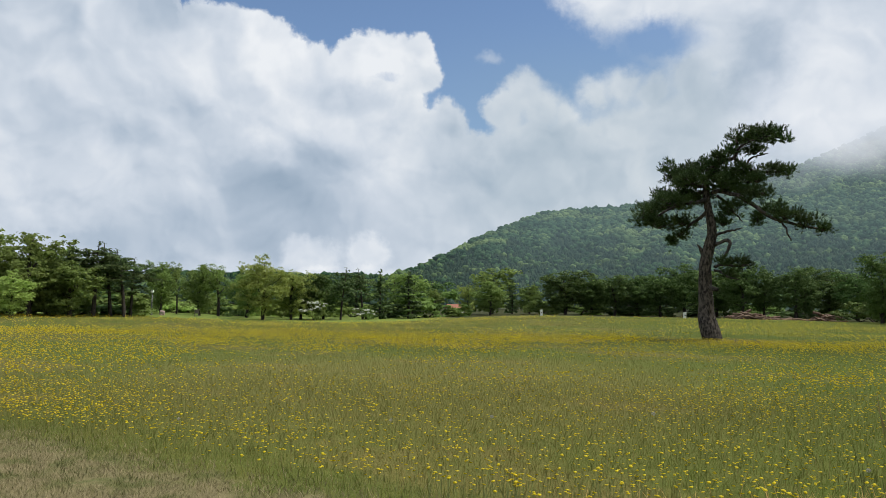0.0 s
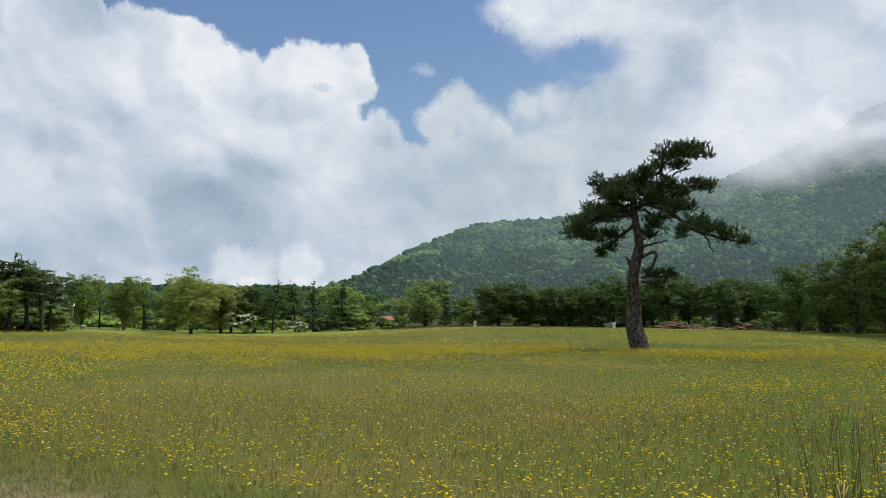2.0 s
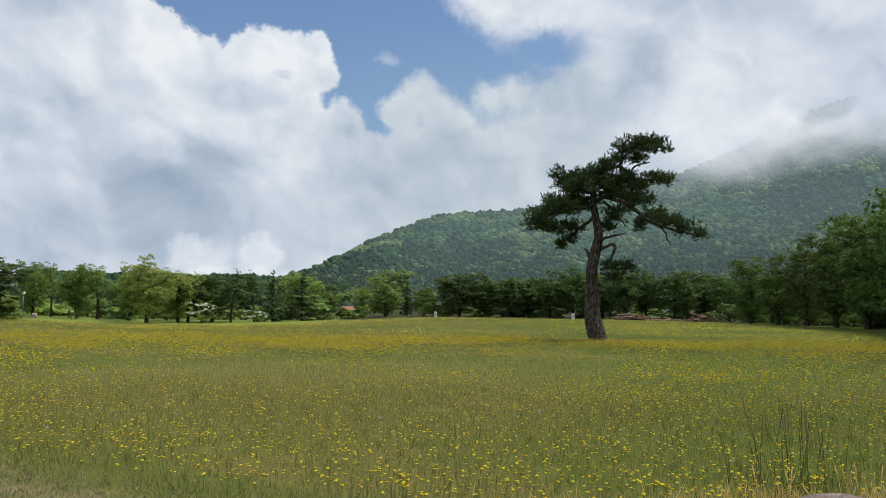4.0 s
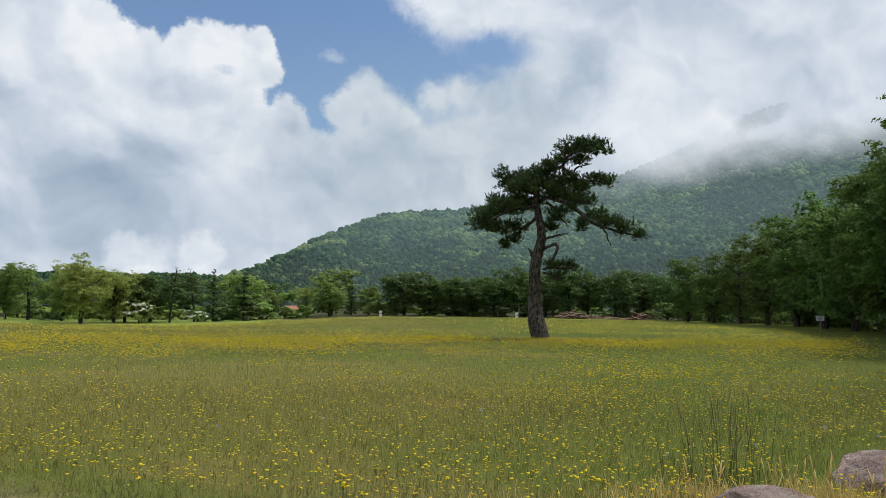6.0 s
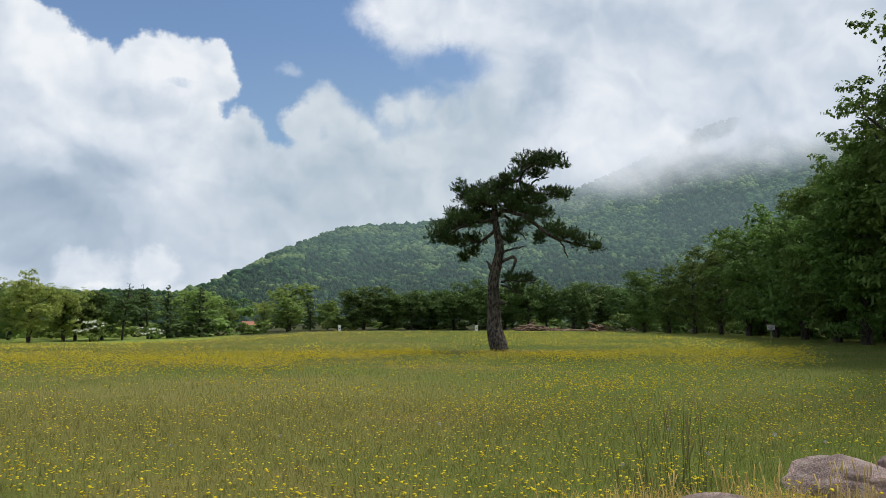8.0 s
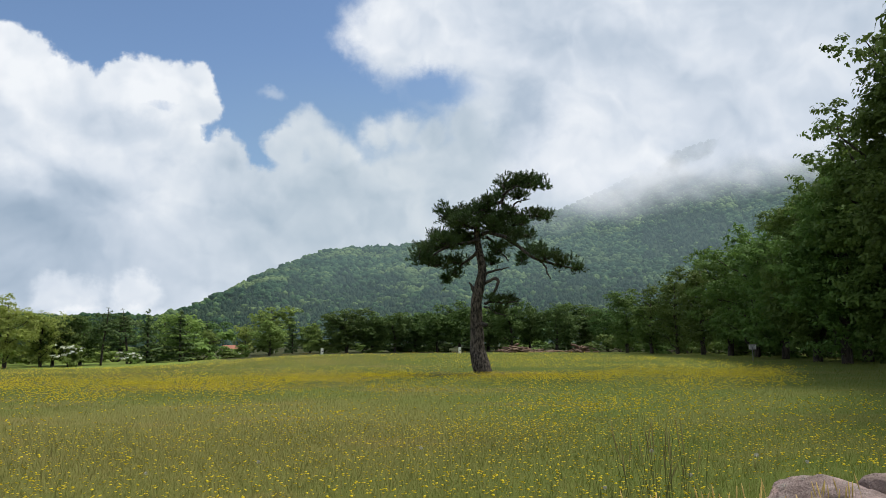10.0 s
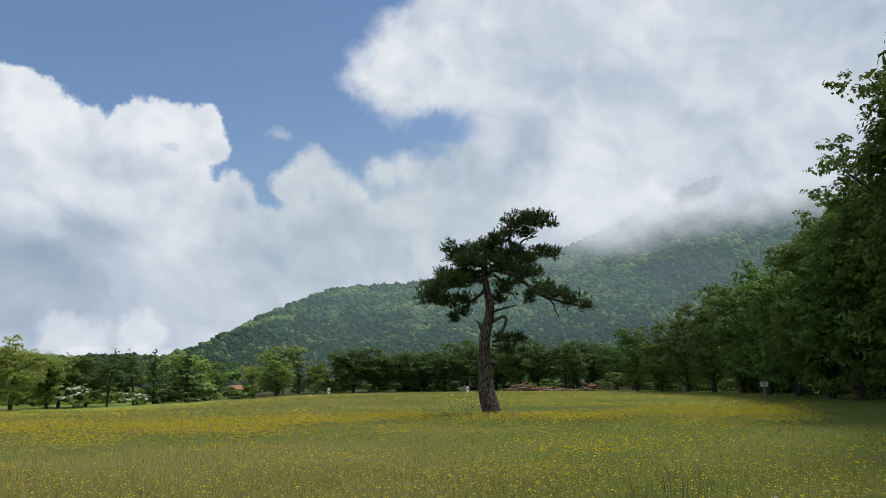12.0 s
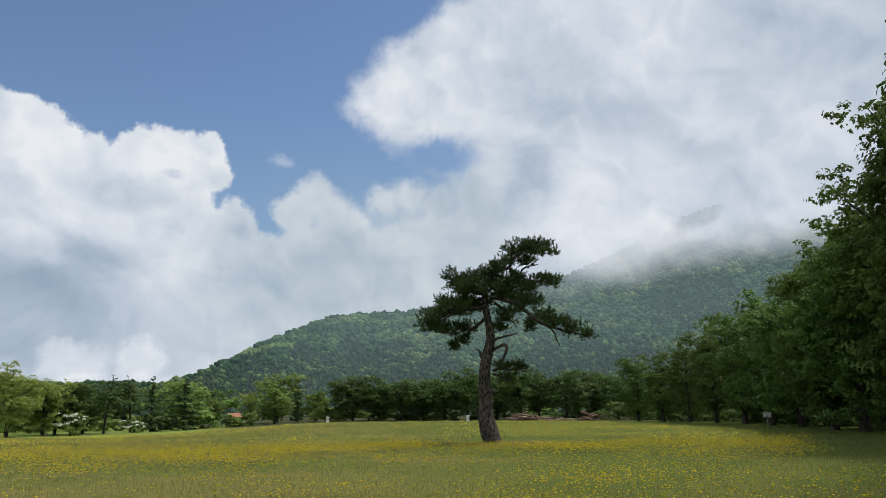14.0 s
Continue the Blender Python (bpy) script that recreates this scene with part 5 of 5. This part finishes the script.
def dry_straw():
    rng = np.random.default_rng(43)
    p = np.column_stack([rng.normal(3.4, 0.9, 2800), rng.normal(5.05, 0.28, 2800)])
    p = p[np.array([noise.noise((x * 1.7, y * 1.7, 3.1)) for x, y in p]) > -0.08]
    v, f = blades(p, rng.uniform(0.07, 0.25, len(p)), 0.006, rng, 0.7)
    stuff("dry_straw", v, f, STRAW, "golden dry grass round the boulders", "grass")


dry_straw()


def marker_post(x, y, label):
    root = new("marker_post")
    tagged(root, label, "post", "white marker posts")
    root.matrix_basis = at(x, y, 12)
    bm = bmesh.new()
    box_bm(bm, (-0.15, -0.15, -0.1), (0.15, 0.15, 0.66), 0.015)
    part("shaft", bm_mesh("shaft", bm, WHITE_PAINT), root)
    bm = bmesh.new()
    box_bm(bm, (-0.17, -0.17, 0.664), (0.17, 0.17, 0.73), 0.02)
    part("cap", bm_mesh("cap", bm, WHITE_PAINT), root)
    part("plate", box_mesh("plate", (-0.09, -0.162, 0.30), (0.09, -0.152, 0.44), GREY_METAL, 0.002), root, "small grey metal plate")


marker_post(4.61, 95.0, "short white marker post at the meadow's far edge")
marker_post(21.7, 92.0, "short white marker post near the log piles")


def notice():
    root = new("notice_board")
    tagged(root, "small white notice board on a thin post", "sign")
    root.matrix_basis = at(31.8, 46.0, -33)
    part("post", rod("post", (0, 0, -0.1), (0, 0, 0.95), 0.03, GREY_METAL), root)
    board = part("board", box_mesh("board", (-0.24, -0.02, 0.82), (0.24, 0.02, 1.14), BOARD, 0.006), root)
    roof = bmesh.new()
    box_bm(roof, (-0.28, -0.05, 1.142), (0.28, 0.05, 1.18), 0.006)
    part("roof_strip", bm_mesh("roof_strip", roof, OLD_WOOD), root)
    for i, (w, z) in enumerate(((0.17, 1.09), (0.13, 1.03), (0.18, 0.97), (0.11, 0.91), (0.15, 0.86))):
        part("line", box_mesh("line", (-w, -0.026, z - 0.014), (w, -0.021, z + 0.014), GREY_METAL), board)


notice()


def log_pile(az, dist, length, rows, seed, label):
    rng = np.random.default_rng(seed)
    root = new("log_pile")
    tagged(root, label, "log pile", "log piles")
    x, y = EYE[0] + dist * math.sin(radians(az)), EYE[1] + dist * math.cos(radians(az))
    root.matrix_basis = at(x, y, -az)
    meshes = []
    for i in range(5):
        r = 0.05 + 0.02 * i
        long = 1.1 + 0.35 * i
        v, q, t = tube(bent_line((-long / 2, 0, 0), (long / 2, 0, 0), 0.02, rng, 6, 0.015), r * rng.uniform(0.8, 1.1, 6), 8, 0.06, rng)
        meshes.append((mesh_of("log", v, [q, t], CUT_WOOD, False), r))
    for level in range(rows):
        for k in range(22 - 5 * level):
            me, r = meshes[int(rng.integers(0, 5))]
            ob = part("log", me, root)
            cx = rng.uniform(-0.5, 0.5) * length * (1.0 - 0.2 * level)
            ob.matrix_basis = Matrix.LocRotScale((cx, rng.uniform(-0.7, 0.7), r * 0.8 + level * 0.17), Euler((rng.uniform(0, 6), rng.normal(0, 0.16 + 0.05 * level), rng.normal(0, 0.7))), None)


log_pile(17.2, 99, 3.6, 4, 1, "low pile of felled reddish-brown logs")
log_pile(19.6, 100, 4.0, 1, 2, "scattered felled logs lying in the grass")
log_pile(22.4, 97, 3.0, 4, 3, "low pile of felled reddish-brown logs")


def park_lamp(az, dist):
    x, y = EYE[0] + dist * math.sin(radians(az)), EYE[1] + dist * math.cos(radians(az))
    root = new("park_lamp")
    tagged(root, "thin black park lamp with a white globe", "lamp")
    root.matrix_basis = at(x, y)
    part("pole", rod("pole", (0, 0, -0.1), (0, 0, 2.75), 0.06, GREY_METAL), root)
    part("base", rod("base", (0, 0, 0), (0, 0, 0.3), 0.12, GREY_METAL), root)
    bm = bmesh.new()
    bmesh.ops.create_uvsphere(bm, u_segments=16, v_segments=10, radius=0.2, matrix=Matrix.Translation((0, 0, 2.92)))
    part("globe", bm_mesh("globe", bm, LAMP_WHITE, True), root, "milky white globe")


park_lamp(-26.5, 99)


def stand_table(az, dist):
    x, y = EYE[0] + dist * math.sin(radians(az)), EYE[1] + dist * math.cos(radians(az))
    root = new("wooden_stand")
    tagged(root, "small weathered wooden stand on the lawn", "stand")
    root.matrix_basis = at(x, y, -az)
    part("top", box_mesh("top", (-0.36, -0.3, 0.78), (0.36, 0.3, 0.86), OLD_WOOD, 0.01), root)
    part("body", box_mesh("body", (-0.28, -0.2, 0.40), (0.28, 0.2, 0.776), OLD_WOOD, 0.01), root)
    for sx in (-0.24, 0.24):
        for sy in (-0.17, 0.17):
            part("leg", box_mesh("leg", (sx - 0.04, sy - 0.04, -0.08), (sx + 0.04, sy + 0.04, 0.396), OLD_WOOD), root)


stand_table(-23.4, 98)


def lawn_stone(az, dist):
    x, y = EYE[0] + dist * math.sin(radians(az)), EYE[1] + dist * math.cos(radians(az))
    ob = boulder(23, 0.48, 0.4, 0.75, x, y, 0, "grey standing stone beside the park lamp")
    tagged(ob, group="stones on the lawn")


lawn_stone(-25.8, 99)


def house(az, dist):
    """A small house among the trees, of which little but the roof shows."""
    x, y = EYE[0] + dist * math.sin(radians(az)), EYE[1] + dist * math.cos(radians(az))
    root = new("house")
    tagged(root, "small pale house with an orange tiled roof among trees", "house")
    root.matrix_basis = at(x, y, -az + 20) @ Matrix.Scale(0.62, 4)
    wall = part("wall", box_mesh("wall", (-2.2, -1.8, -0.3), (2.2, 1.8, 1.5), PLASTER, 0.01), root)
    bm = bmesh.new()
    pts = [(sx * 2.5, sy, z) for sx in (-1, 1) for sy, z in ((-2.1, 1.504), (2.1, 1.504), (0, 2.7))]
    vs = [bm.verts.new(p) for p in pts]
    for f in ((0, 2, 1), (3, 4, 5), (0, 3, 5, 2), (1, 2, 5, 4), (0, 1, 4, 3)):
        bm.faces.new([vs[i] for i in f])
    part("roof", bm_mesh("roof", bm, ROOF_RED), root, "orange tiled gable roof")
    for sx in (-1.1, 1.1):
        win = part("window", box_mesh("window", (sx - 0.4, -1.84, 0.5), (sx + 0.4, -1.803, 1.2), WHITE_PAINT), root)
        part("pane", box_mesh("pane", (sx - 0.33, -1.848, 0.57), (sx + 0.33, -1.842, 1.13), PANE), win)


house(-4.15, 138)


def seed_clocks():
    """Dandelion clocks among the near flowers: thin stems with pale round heads."""
    rng = np.random.default_rng(61)
    pale = surface("pale_seed_down", lambda n: n.mix(island(n), (0.36, 0.36, 0.31), (0.52, 0.52, 0.46)), 0.9, thin=0.4, spec=0.1)
    d = unit(rng.normal(0, 1, (90, 3)))
    side = unit(np.cross(d, rng.normal(0, 1, (90, 3)))) * 0.0022
    v = np.stack([d * 0.003, d * 0.021 - side, d * 0.021 + side], 1).reshape(-1, 3)
    down = mesh_of("seed_head", v, np.arange(270).reshape(-1, 3), pale)
    stem = rod("stem", (0, 0, 0), (0.012, 0.008, 0.24), 0.002, STEM, 4)
    p = fan(rng, 60, 5.0, 9.0, -36, 38)
    p = p[is_mown(p) > 0.4][:9]
    for x, y in p:
        root = new("dandelion_clock")
        tagged(root, "pale round dandelion clock on a thin stem", "flower", "dandelion clocks")
        root.matrix_basis = Matrix.LocRotScale((x, y, float(ground_z(x, y))), Euler((0, 0, rng.uniform(0, 6.28))), Vector((1, 1, 1)) * rng.uniform(0.8, 1.15))
        part("stem", stem, root)
        part("seed_head", down, root, "pale fluffy seed head").location = (0.012, 0.008, 0.25)


seed_clocks()


def golden_stalks():
    """Single dry stalks with seed spikes before the boulders."""
    rng = np.random.default_rng(67)
    p = np.column_stack([rng.normal(4.0, 0.55, 46), rng.normal(4.95, 0.16, 46)])
    for i, (x, y) in enumerate(p):
        root = new("dry_grass_stalk")
        tagged(root, "golden dry grass stalk with a seed spike", "grass", "dry grass stalks")
        root.matrix_basis = at(x, y, rng.uniform(0, 360))
        h = rng.uniform(0.2, 0.42)
        line = spline([(0, 0, -0.02), (0.01, 0.01, h * 0.5), (0.03 + 0.05 * rng.random(), 0.0, h)], 8)
        v, q, t = tube(line[:6], np.linspace(0.0024, 0.0018, 6), 4)
        part("stalk", mesh_of("stalk", v, [q, t], STRAW, False), root)
        v, q, t = tube(line[5:], (0.003, 0.006, 0.002), 6)
        part("seed_spike", mesh_of("seed_spike", v, [q, t], STRAW, False), root)


golden_stalks()
